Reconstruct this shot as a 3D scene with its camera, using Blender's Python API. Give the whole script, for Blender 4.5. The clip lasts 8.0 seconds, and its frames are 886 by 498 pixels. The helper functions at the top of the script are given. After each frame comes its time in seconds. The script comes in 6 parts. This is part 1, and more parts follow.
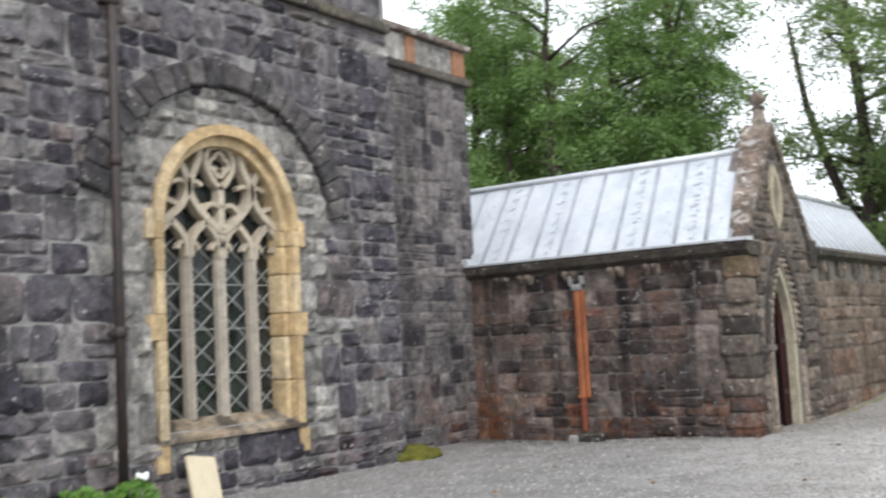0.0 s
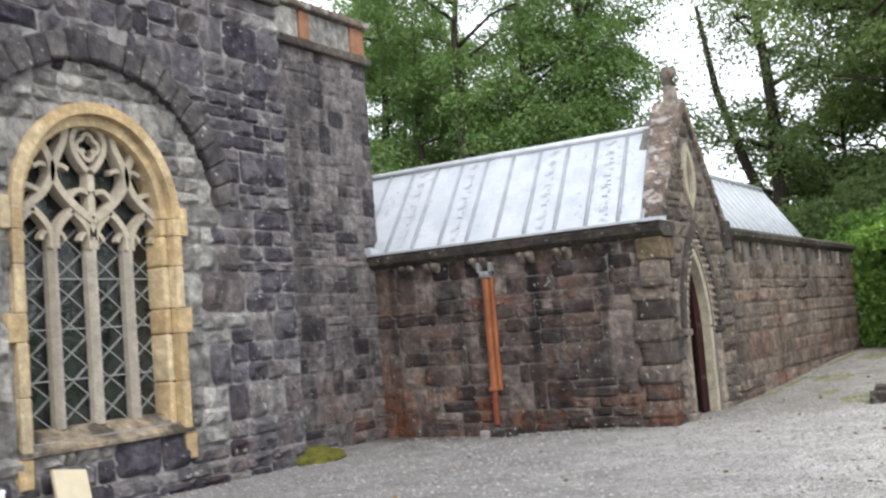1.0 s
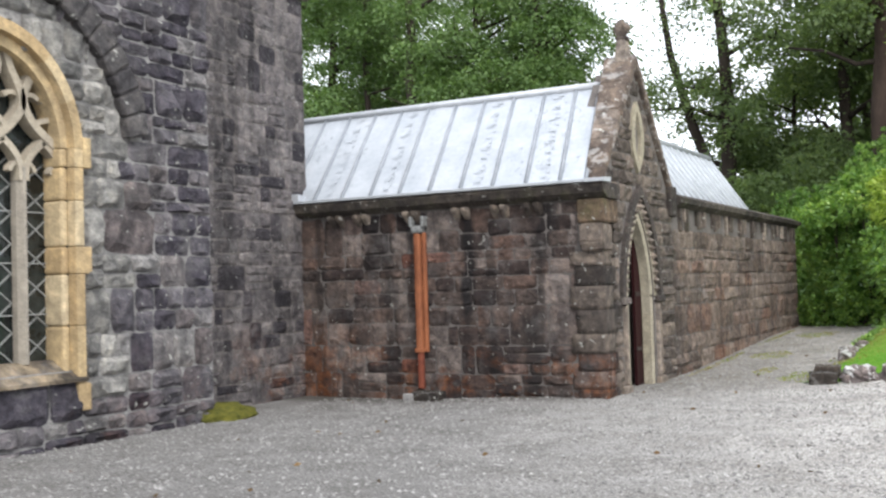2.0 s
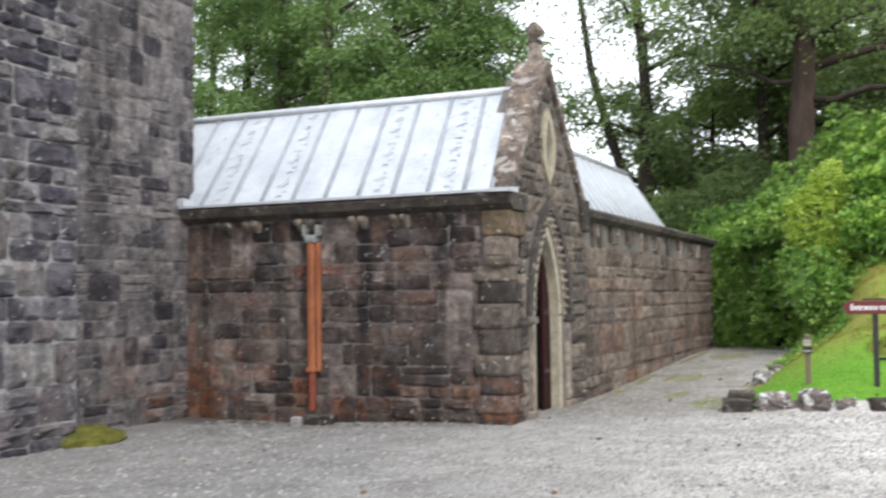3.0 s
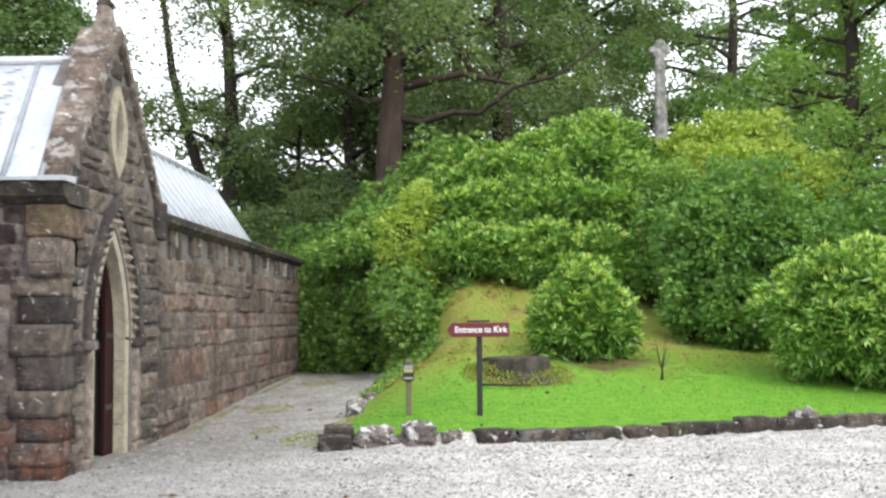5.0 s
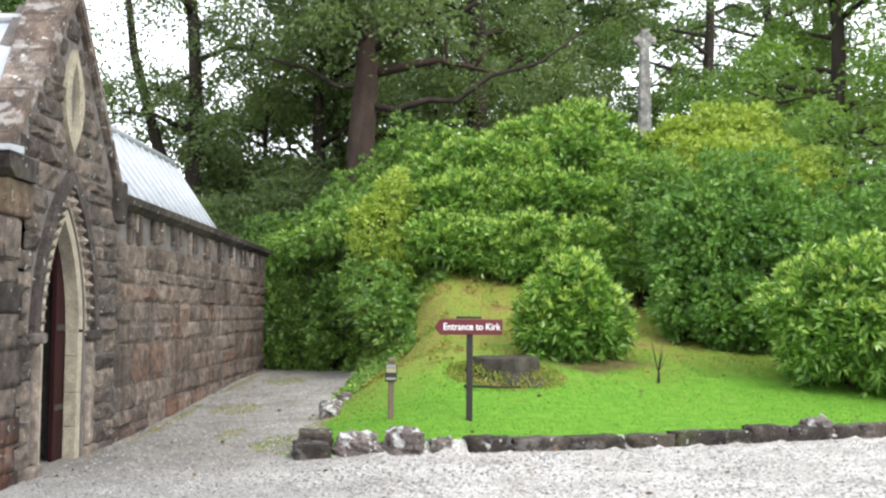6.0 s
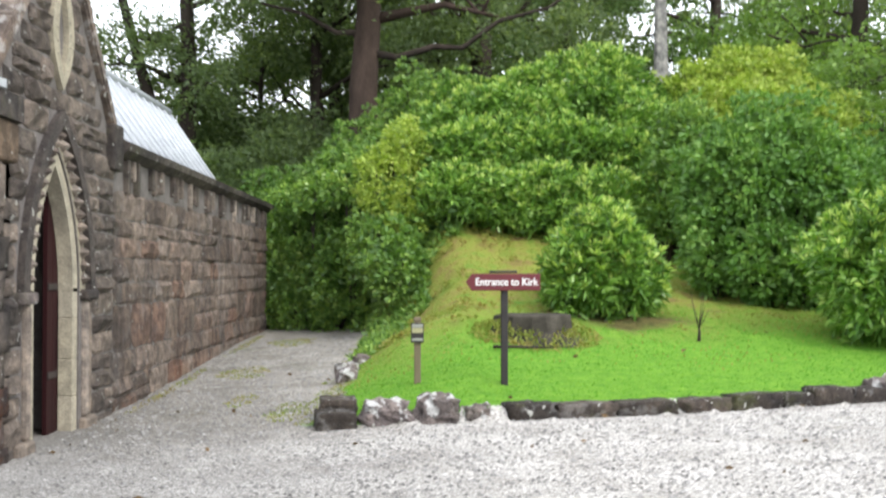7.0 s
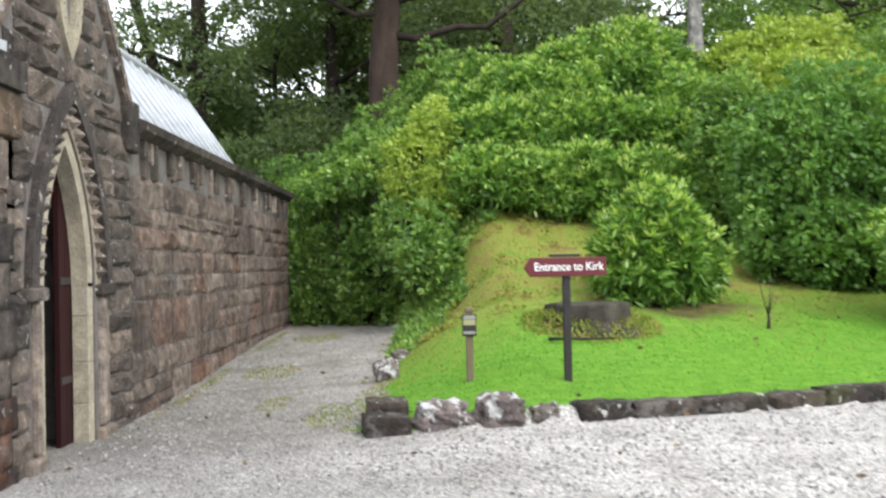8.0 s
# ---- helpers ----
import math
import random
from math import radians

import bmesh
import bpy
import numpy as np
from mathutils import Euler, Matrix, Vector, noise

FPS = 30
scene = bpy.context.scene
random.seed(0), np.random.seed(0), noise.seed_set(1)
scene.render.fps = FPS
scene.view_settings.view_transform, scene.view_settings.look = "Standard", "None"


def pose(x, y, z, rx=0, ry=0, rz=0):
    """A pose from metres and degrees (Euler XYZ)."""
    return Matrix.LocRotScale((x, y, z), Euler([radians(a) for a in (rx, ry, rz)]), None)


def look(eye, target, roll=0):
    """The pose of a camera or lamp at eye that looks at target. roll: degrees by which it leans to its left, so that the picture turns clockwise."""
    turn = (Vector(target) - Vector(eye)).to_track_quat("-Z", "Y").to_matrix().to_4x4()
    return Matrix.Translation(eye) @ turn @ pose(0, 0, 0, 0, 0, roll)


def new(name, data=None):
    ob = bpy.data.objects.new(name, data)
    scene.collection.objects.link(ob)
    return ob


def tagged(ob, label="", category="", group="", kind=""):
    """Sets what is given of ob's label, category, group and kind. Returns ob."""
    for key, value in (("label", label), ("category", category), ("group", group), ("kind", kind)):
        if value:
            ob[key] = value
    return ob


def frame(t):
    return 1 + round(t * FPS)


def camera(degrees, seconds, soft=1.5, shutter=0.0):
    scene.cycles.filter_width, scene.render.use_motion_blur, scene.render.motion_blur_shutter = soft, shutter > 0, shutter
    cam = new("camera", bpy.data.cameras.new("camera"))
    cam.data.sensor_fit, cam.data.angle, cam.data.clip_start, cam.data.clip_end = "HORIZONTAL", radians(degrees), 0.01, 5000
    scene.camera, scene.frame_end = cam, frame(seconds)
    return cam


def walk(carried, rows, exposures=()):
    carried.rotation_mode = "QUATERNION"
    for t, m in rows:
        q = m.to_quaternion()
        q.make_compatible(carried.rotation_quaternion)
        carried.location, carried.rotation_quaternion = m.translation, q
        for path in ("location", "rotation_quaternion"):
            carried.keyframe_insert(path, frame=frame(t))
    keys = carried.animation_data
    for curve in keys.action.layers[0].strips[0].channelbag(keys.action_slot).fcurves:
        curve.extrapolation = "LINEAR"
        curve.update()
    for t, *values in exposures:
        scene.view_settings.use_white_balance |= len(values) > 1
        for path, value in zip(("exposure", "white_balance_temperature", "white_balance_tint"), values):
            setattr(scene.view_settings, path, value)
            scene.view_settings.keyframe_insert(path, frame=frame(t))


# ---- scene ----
cam = camera(45.7, 8.0, soft=2.3, shutter=0.5)
METRES, EYE, TILT, LEAN, TURN = 8.6, 1.6, 0.0, 0.0, 36.0
ROWS = [
    (0.0, 0.0, 0.0, 0.0, 0.27, 5.05, 3.08),
    (0.5, 0.0171, 0.0558, -0.0019, -2.61, 5.48, 6.34),
    (1.0, 0.0307, 0.1106, -0.0063, -4.06, 4.49, 4.66),
    (2.5, 0.0914, 0.2678, -0.0084, -8.26, 1.39, 0.81),
    (3.0, 0.1213, 0.3263, -0.0055, -11.39, 2.65, 0.7),
    (3.5, 0.1365, 0.3877, -0.0067, -17.16, 2.81, 0.92),
    (4.0, 0.1592, 0.4489, -0.0085, -24.19, 3.62, 4.23),
    (4.5, 0.1763, 0.5033, -0.0099, -28.16, 4.06, -0.55),
    (5.0, 0.2021, 0.5622, -0.0108, -34.2, 3.74, 0.41),
    (6.5, 0.2618, 0.7517, -0.0122, -36.52, 3.25, -0.44),
    (7.0, 0.281, 0.8163, -0.0165, -36.87, 1.27, 0.04),
    (7.5, 0.3019, 0.8773, -0.0195, -37.12, -0.31, 1.58),
    (8.0, 0.3186, 0.9429, -0.0235, -36.29, 0.88, 1.19),
]
walk(cam, [(t, pose(0, 0, EYE, TILT, LEAN, TURN) @ pose(METRES * x, METRES * y, METRES * z, 90 + pitch, roll, yaw)) for t, x, y, z, yaw, pitch, roll in ROWS],
     exposures=[(0.0, 0.4), (2.5, 0.5), (4.0, 0.53), (6.5, 0.66), (8.0, 0.59)])

# ---- sky and sun: a bright overcast day ----
world = bpy.data.worlds.new("overcast_sky")
scene.world = world
world.use_nodes = True
wn, wl = world.node_tree.nodes, world.node_tree.links
wn.clear()
sky = wn.new("ShaderNodeTexSky")
sky.sky_type, sky.sun_disc = "NISHITA", False
sky.sun_elevation, sky.sun_rotation = radians(48), radians(120)
sky.dust_density, sky.ozone_density = 4.0, 1.0
clouds = wn.new("ShaderNodeMixRGB")
clouds.inputs[0].default_value = 0.9
clouds.inputs[2].default_value = (11.4, 11.9, 12.9, 1)
back = wn.new("ShaderNodeBackground")
back.inputs["Strength"].default_value = 0.15
wout = wn.new("ShaderNodeOutputWorld")
wl.new(sky.outputs[0], clouds.inputs[1])
wl.new(clouds.outputs[0], back.inputs["Color"])
wl.new(back.outputs[0], wout.inputs["Surface"])
sun = new("sun", bpy.data.lights.new("sun", "SUN"))
sun.data.energy, sun.data.angle, sun.data.color = 1.5, radians(18), (1.0, 0.96, 0.9)
sun.matrix_world = look((14, -9, 20), (0, 6, 0))

# ---- materials ----
def ramp(nt, stops, fac):
    n = nt.nodes.new("ShaderNodeValToRGB")
    el = n.color_ramp.elements
    while len(el) < len(stops):
        el.new(0.5)
    for e, (p, c) in zip(el, stops):
        e.position, e.color = p, (*c, 1)
    nt.links.new(fac, n.inputs[0])
    return n.outputs[0]


def mth(nt, op, a, b=0.0, clamp=False):
    n = nt.nodes.new("ShaderNodeMath")
    n.operation, n.use_clamp = op, clamp
    for i, v in enumerate((a, b)):
        if isinstance(v, (int, float)):
            n.inputs[i].default_value = v
        else:
            nt.links.new(v, n.inputs[i])
    return n.outputs[0]


def mix(nt, fac, a, b, kind="MIX"):
    n = nt.nodes.new("ShaderNodeMixRGB")
    n.blend_type = kind
    for i, v in enumerate((fac, a, b)):
        if isinstance(v, (int, float)):
            n.inputs[i].default_value = v
        elif isinstance(v, tuple):
            n.inputs[i].default_value = (*v, 1)
        else:
            nt.links.new(v, n.inputs[i])
    return n.outputs[0]


def noise_out(nt, scale, detail=4.0, rough=0.6, squash=None, shift=0.0):
    g = nt.nodes.new("ShaderNodeNewGeometry")
    m = nt.nodes.new("ShaderNodeMapping")
    m.inputs["Scale"].default_value = squash or (1, 1, 1)
    m.inputs["Location"].default_value = (shift, shift * 0.7, shift * 0.3)
    n = nt.nodes.new("ShaderNodeTexNoise")
    n.inputs["Scale"].default_value, n.inputs["Detail"].default_value, n.inputs["Roughness"].default_value = scale, detail, rough
    nt.links.new(g.outputs["Position"], m.inputs[0])
    nt.links.new(m.outputs[0], n.inputs["Vector"])
    return n.outputs["Fac"]


def span(nt, v, lo, hi):
    n = nt.nodes.new("ShaderNodeMapRange")
    n.inputs[1].default_value, n.inputs[2].default_value = lo, hi
    nt.links.new(v, n.inputs[0])
    return n.outputs[0]


def axis(nt, k):
    g = nt.nodes.new("ShaderNodeNewGeometry")
    s = nt.nodes.new("ShaderNodeSeparateXYZ")
    nt.links.new(g.outputs["Position"], s.inputs[0])
    return s.outputs[k]


def chance(nt):
    """One random number for each piece, whether it is an object or an island of a joined mesh."""
    o = nt.nodes.new("ShaderNodeObjectInfo")
    g = nt.nodes.new("ShaderNodeNewGeometry")
    return mth(nt, "FRACT", mth(nt, "ADD", o.outputs["Random"], g.outputs["Random Per Island"]))


def start(name, rough=0.9, spec=0.3, metal=0.0):
    m = bpy.data.materials.new(name)
    m.use_nodes = True
    b = m.node_tree.nodes["Principled BSDF"]
    b.inputs["Roughness"].default_value, b.inputs["Specular IOR Level"].default_value, b.inputs["Metallic"].default_value = rough, spec, metal
    return m, m.node_tree, b


def bump(nt, b, height, strength, distance):
    n = nt.nodes.new("ShaderNodeBump")
    n.inputs["Strength"].default_value, n.inputs["Distance"].default_value = strength, distance
    nt.links.new(height, n.inputs["Height"])
    nt.links.new(n.outputs[0], b.inputs["Normal"])


def stone(name, stops, lichen=0.0, rust=0.0, soot=0.35, streak=0.0, moss=0.0, bumpy=1.0, rough=0.92, patch=0.0, haze=0.0, mottle=1.0, washes=()):
    """Weathered stone: a tone for each block, mottling, soot runs, and lichen, rust or moss where asked for."""
    m, nt, b = start(name, rough, 0.25)
    c = ramp(nt, stops, chance(nt))
    big, mid, fine = noise_out(nt, 1.1, 5), noise_out(nt, 7, 6, 0.65, None, 3.0), noise_out(nt, 45, 5, 0.7, None, 9.0)
    c = mix(nt, mottle, c, ramp(nt, [(0.3, (0.4, 0.4, 0.42)), (0.5, (1, 1, 1)), (0.7, (1.8, 1.75, 1.66))], mid), "MULTIPLY")
    c = mix(nt, 0.75, c, ramp(nt, [(0.3, (0.6, 0.6, 0.6)), (0.7, (1.3, 1.3, 1.3))], fine), "MULTIPLY")
    c = mix(nt, mth(nt, "MULTIPLY", span(nt, big, 0.48, 0.68), soot), c, (0.022, 0.021, 0.024))
    if streak:
        runs = noise_out(nt, 1.0, 3, 0.5, (2.6, 2.6, 0.22), 5.0)
        c = mix(nt, mth(nt, "MULTIPLY", span(nt, runs, 0.53, 0.62), streak), c, (0.02, 0.018, 0.018))
    for pos, half, foot, amount in washes:             # water has run down the wall here and left it black
        off = mth(nt, "ABSOLUTE", mth(nt, "ADD", mth(nt, "SUBTRACT", axis(nt, 0), pos), mth(nt, "MULTIPLY", mth(nt, "SUBTRACT", noise_out(nt, 1.7, 5, 0.6, None, pos), 0.5), half * 3.2)))
        run = mth(nt, "MULTIPLY", span(nt, off, half, half * 0.35), span(nt, mth(nt, "ADD", axis(nt, 2), mth(nt, "MULTIPLY", big, 0.5)), foot + 0.05, foot + 0.55))
        c = mix(nt, mth(nt, "MULTIPLY", run, amount), c, (0.016, 0.014, 0.015))
    if rust:
        low = span(nt, axis(nt, 2), 1.25, 0.15)
        spots = mth(nt, "MULTIPLY", low, span(nt, noise_out(nt, 1.0, 8, 0.72, None, 21.0), 0.5, 0.6))
        c = mix(nt, mth(nt, "MULTIPLY", spots, rust, True), c, ramp(nt, [(0.35, (0.07, 0.03, 0.018)), (0.65, (0.24, 0.085, 0.028))], mid))
    if moss:
        c = mix(nt, mth(nt, "MULTIPLY", span(nt, noise_out(nt, 2.2, 6, 0.7, None, 33.0), 0.55, 0.7), moss), c, (0.09, 0.1, 0.035))
    if haze:
        c = mix(nt, mth(nt, "MULTIPLY", span(nt, noise_out(nt, 2.6, 6, 0.7, None, 61.0), 0.52, 0.66), haze), c, (0.27, 0.26, 0.255))
    if patch:
        c = mix(nt, mth(nt, "MULTIPLY", span(nt, noise_out(nt, 6.5, 5, 0.6, None, 51.0), 0.54, 0.6), patch), c, (0.68, 0.68, 0.66))
    if lichen:
        c = mix(nt, mth(nt, "MULTIPLY", span(nt, noise_out(nt, 13, 3, 0.5, None, 41.0), 0.66, 0.7), lichen), c, (0.55, 0.55, 0.5))
    nt.links.new(c, b.inputs["Base Color"])
    h = mth(nt, "ADD", mth(nt, "MULTIPLY", mid, 1.6), mth(nt, "MULTIPLY", fine, 0.8))
    bump(nt, b, h, 1.0, 0.036 * bumpy)
    return m


def plain(name, c1, c2, scale=8.0, rough=0.7, spec=0.4, metal=0.0, bumps=0.004, squash=None, piece=0.0):
    """A surface of two tones with grain."""
    m, nt, b = start(name, rough, spec, metal)
    v = mth(nt, "ADD", mth(nt, "MULTIPLY", noise_out(nt, scale, 5, 0.6, squash), 0.65), mth(nt, "MULTIPLY", noise_out(nt, scale * 7, 4, 0.6, squash, 4.0), 0.35))
    c = ramp(nt, [(0.32, c1), (0.68, c2)], v)
    if piece:
        k = chance(nt)
        c = mix(nt, piece, c, ramp(nt, [(0, (0.55, 0.55, 0.55)), (1, (1.45, 1.45, 1.45))], k), "MULTIPLY")
    nt.links.new(c, b.inputs["Base Color"])
    bump(nt, b, v, 0.6, bumps)
    return m


def leafy(name, stops, gloss=0.45, through_light=0.3, patch=0.5):
    """Leaves: a tone for each leaf, slow drifts of tone over the whole plant, some light let through."""
    m, nt, b = start(name, gloss, 0.35)
    v = mth(nt, "ADD", mth(nt, "MULTIPLY", chance(nt), 1 - patch), mth(nt, "MULTIPLY", span(nt, mth(nt, "ADD", mth(nt, "MULTIPLY", noise_out(nt, 0.7, 3), 0.45), mth(nt, "MULTIPLY", noise_out(nt, 2.6, 3, 0.6, None, 6.0), 0.55)), 0.34, 0.66), patch))
    c = ramp(nt, stops, v)
    nt.links.new(c, b.inputs["Base Color"])
    t = nt.nodes.new("ShaderNodeBsdfTranslucent")
    nt.links.new(mix(nt, 1.0, c, (1.25, 1.3, 0.6), "MULTIPLY"), t.inputs["Color"])
    s = nt.nodes.new("ShaderNodeMixShader")
    s.inputs[0].default_value = through_light
    nt.links.new(b.outputs[0], s.inputs[1])
    nt.links.new(t.outputs[0], s.inputs[2])
    nt.links.new(s.outputs[0], nt.nodes["Material Output"].inputs["Surface"])
    return m


M_NAVE = stone("dark_whinstone", [(0, (0.049, 0.044, 0.059)), (0.22, (0.104, 0.095, 0.115)), (0.45, (0.183, 0.171, 0.188)), (0.7, (0.238, 0.220, 0.229)), (0.8, (0.177, 0.148, 0.144)), (0.92, (0.268, 0.255, 0.256)), (1, (0.403, 0.390, 0.378))], lichen=0.75, rust=0.22, soot=0.6, streak=0.3, bumpy=1.9, haze=0.42)
M_TOWER = stone("grey_brown_rubble", [(0, (0.044, 0.040, 0.047)), (0.12, (0.068, 0.061, 0.068)), (0.2, (0.130, 0.117, 0.120)), (0.6, (0.182, 0.165, 0.164)), (1, (0.240, 0.218, 0.211))], lichen=0.45, rust=0.55, soot=0.6, streak=0.4, bumpy=1.6, haze=0.35)
M_BAY = stone("grey_green_sandstone", [(0, (0.154, 0.151, 0.144)), (0.5, (0.259, 0.252, 0.235)), (1, (0.392, 0.378, 0.350))], lichen=0.3, soot=0.4, streak=0.25, haze=0.2)
M_ARCH = stone("dark_arch_stone", [(0, (0.05, 0.047, 0.05)), (1, (0.12, 0.112, 0.11))], lichen=0.6, soot=0.3)
M_FRONT = stone("brown_rubble_stone", [(0, (0.034, 0.025, 0.024)), (0.2, (0.074, 0.055, 0.049)), (0.5, (0.132, 0.102, 0.088)), (0.68, (0.118, 0.076, 0.061)), (0.84, (0.190, 0.157, 0.141)), (0.95, (0.241, 0.200, 0.180)), (1, (0.151, 0.060, 0.040))], lichen=0.5, rust=0.9, haze=0.22, soot=0.65, streak=0.6, bumpy=1.4, washes=((-7.36, 0.14, 0.95, 0.95), (-6.2, 0.2, 1.75, 0.85), (-8.95, 0.3, 1.6, 0.8), (-8.3, 0.1, 1.2, 0.6)))
M_EAST = stone("pinkish_squared_stone", [(0, (0.113, 0.085, 0.069)), (0.4, (0.169, 0.131, 0.107)), (0.75, (0.221, 0.176, 0.145)), (1, (0.165, 0.102, 0.076))], lichen=0.35, rust=0.3, soot=0.4, streak=0.4, moss=0.15, haze=0.25)
M_GABLE = stone("mixed_gable_stone", [(0, (0.054, 0.045, 0.039)), (0.5, (0.115, 0.095, 0.081)), (1, (0.184, 0.150, 0.124))], lichen=0.6, soot=0.35)
M_COPE = stone("brown_lichened_coping", [(0, (0.13, 0.1, 0.08)), (1, (0.19, 0.155, 0.13))], lichen=1.0, soot=0.35, bumpy=0.6, patch=0.3)
M_EAVE = stone("dark_eaves_stone", [(0, (0.045, 0.038, 0.034)), (1, (0.11, 0.095, 0.08))], lichen=0.5, soot=0.5, moss=0.35, bumpy=0.6)
M_CORBEL = stone("pale_carved_corbel", [(0, (0.15, 0.12, 0.1)), (0.6, (0.24, 0.2, 0.165)), (1, (0.33, 0.28, 0.235))], lichen=0.9, soot=0.4)
M_OCHRE = stone("ochre_sandstone", [(0, (0.38, 0.275, 0.15)), (0.5, (0.47, 0.355, 0.2)), (1, (0.5, 0.41, 0.27))], soot=0.22, streak=0.15, bumpy=0.2, mottle=0.55)
M_SILL = stone("stained_sill_stone", [(0, (0.2, 0.16, 0.11)), (1, (0.25, 0.2, 0.14))], soot=0.95, streak=0.8, bumpy=0.4, haze=0.3)
M_TRACERY = stone("pale_tracery_stone", [(0, (0.36, 0.315, 0.245)), (1, (0.42, 0.37, 0.29))], soot=0.15, bumpy=0.12, mottle=0.3)
M_JAMB = stone("pale_door_stone", [(0, (0.29, 0.26, 0.19)), (1, (0.36, 0.325, 0.25))], soot=0.2, moss=0.3, bumpy=0.2, mottle=0.4)
M_HOOD = stone("dark_hood_stone", [(0, (0.04, 0.034, 0.031)), (1, (0.085, 0.072, 0.064))], lichen=0.9, soot=0.4, bumpy=0.8)
M_MULLION = stone("grey_mullion_stone", [(0, (0.3, 0.27, 0.225)), (1, (0.34, 0.31, 0.26))], soot=0.2, bumpy=0.15, mottle=0.35)
M_SHAFT = stone("dull_shaft_stone", [(0, (0.16, 0.13, 0.105)), (1, (0.22, 0.185, 0.155))], soot=0.3, bumpy=0.3)
M_BLOCK = stone("orange_brown_bracket_stone", [(0, (0.096, 0.062, 0.040)), (1, (0.128, 0.092, 0.064))], lichen=0.7, soot=0.7, moss=0.35, bumpy=0.9)
M_ORANGE = plain("orange_sandstone", (0.19, 0.09, 0.055), (0.3, 0.165, 0.1), 9, 0.9, 0.2)
M_MORTAR = plain("lime_mortar", (0.11, 0.105, 0.102), (0.34, 0.33, 0.318), 6, 0.95, 0.1, 0, 0.01)
M_MORTAR_DARK = plain("dark_mortar", (0.085, 0.077, 0.072), (0.19, 0.172, 0.16), 6, 0.95, 0.1, 0, 0.01)
M_LEAD = plain("grey_lead", (0.32, 0.35, 0.385), (0.46, 0.485, 0.515), 2.2, 0.55, 0.5, 0.15, 0.006)
lt_ = M_LEAD.node_tree
lb_ = lt_.nodes["Principled BSDF"]
lc_ = lb_.inputs["Base Color"].links[0].from_socket
marks = mth(lt_, "MULTIPLY", span(lt_, noise_out(lt_, 11, 5, 0.75, (1, 0.5, 0.5), 13.0), 0.57, 0.66), span(lt_, noise_out(lt_, 0.9, 3, 0.5, (1.6, 0.2, 0.2), 2.0), 0.5, 0.6))
lt_.links.new(mix(lt_, mth(lt_, "MULTIPLY", marks, 0.75), lc_, (0.16, 0.175, 0.2)), lb_.inputs["Base Color"])
M_PRINT = plain("faded_grey_print", (0.28, 0.31, 0.34), (0.455, 0.48, 0.51), 9, 0.6, 0.4, 0, 0.002)
M_LEADTRIM = plain("pale_lead_flashing", (0.33, 0.35, 0.38), (0.5, 0.52, 0.54), 5, 0.5, 0.5, 0.15, 0.006)
# rolls toned darker than the sheets to carry their shadow lines
M_ROLL = plain("shaded_lead_roll", (0.18, 0.2, 0.22), (0.31, 0.33, 0.36), 3, 0.55, 0.5, 0.15, 0.004)
M_IRON = plain("black_iron_pipe", (0.016, 0.013, 0.013), (0.045, 0.032, 0.028), 9, 0.6, 0.4, 0.0, 0.003)
M_RUST = plain("orange_rusted_pipe", (0.13, 0.042, 0.02), (0.34, 0.125, 0.055), 5, 0.75, 0.3, 0, 0.003, (1, 1, 0.35))
M_GUTTER = plain("grey_iron_bracket", (0.08, 0.08, 0.08), (0.3, 0.31, 0.3), 22, 0.6, 0.4)
M_DOOR = plain("dark_red_door_paint", (0.012, 0.0025, 0.0035), (0.03, 0.006, 0.007), 6, 0.6, 0.2, 0, 0.002, (1, 1, 0.2))
M_CAME = plain("lead_came", (0.17, 0.175, 0.165), (0.33, 0.335, 0.32), 30, 0.6, 0.5)
# near-black tone that holds the shade of unlit insides
M_DARK = plain("unlit_inside_tone", (0.03, 0.03, 0.03), (0.05, 0.05, 0.048), 3, 0.95, 0.1)
M_SIGN = plain("maroon_sign_paint", (0.085, 0.008, 0.012), (0.115, 0.013, 0.017), 5, 0.4, 0.4, 0, 0.0005)
M_WHITE = plain("white_lettering", (0.72, 0.72, 0.7), (0.8, 0.8, 0.78), 20, 0.5, 0.3, 0, 0.0002)
M_POST = plain("black_post_paint", (0.012, 0.01, 0.01), (0.03, 0.026, 0.024), 12, 0.6, 0.4)
M_WOOD = plain("grey_weathered_timber", (0.1, 0.08, 0.05), (0.2, 0.165, 0.11), 10, 0.85, 0.2, 0, 0.004, (1, 1, 0.15))
M_BOARD = plain("pale_cream_slab", (0.42, 0.36, 0.25), (0.52, 0.46, 0.34), 7, 0.8, 0.25)
M_YELLOW = plain("faded_yellow_panel", (0.3, 0.285, 0.15), (0.36, 0.34, 0.2), 9, 0.6)
M_PALE = plain("pale_notice", (0.22, 0.23, 0.2), (0.32, 0.33, 0.29), 9, 0.6)
M_KERB = stone("mossy_kerb_stone", [(0, (0.036, 0.030, 0.025)), (1, (0.094, 0.076, 0.063))], lichen=0.8, moss=0.6, soot=0.4, patch=0.12)
M_BOULDER = stone("white_lichened_boulder", [(0, (0.16, 0.135, 0.125)), (1, (0.24, 0.2, 0.19))], lichen=1.0, soot=0.3, moss=0.3, bumpy=1.5, patch=0.9)
M_BARK = plain("brown_bark", (0.022, 0.018, 0.015), (0.066, 0.052, 0.042), 5, 0.95, 0.15, 0, 0.03, (1, 1, 0.2))
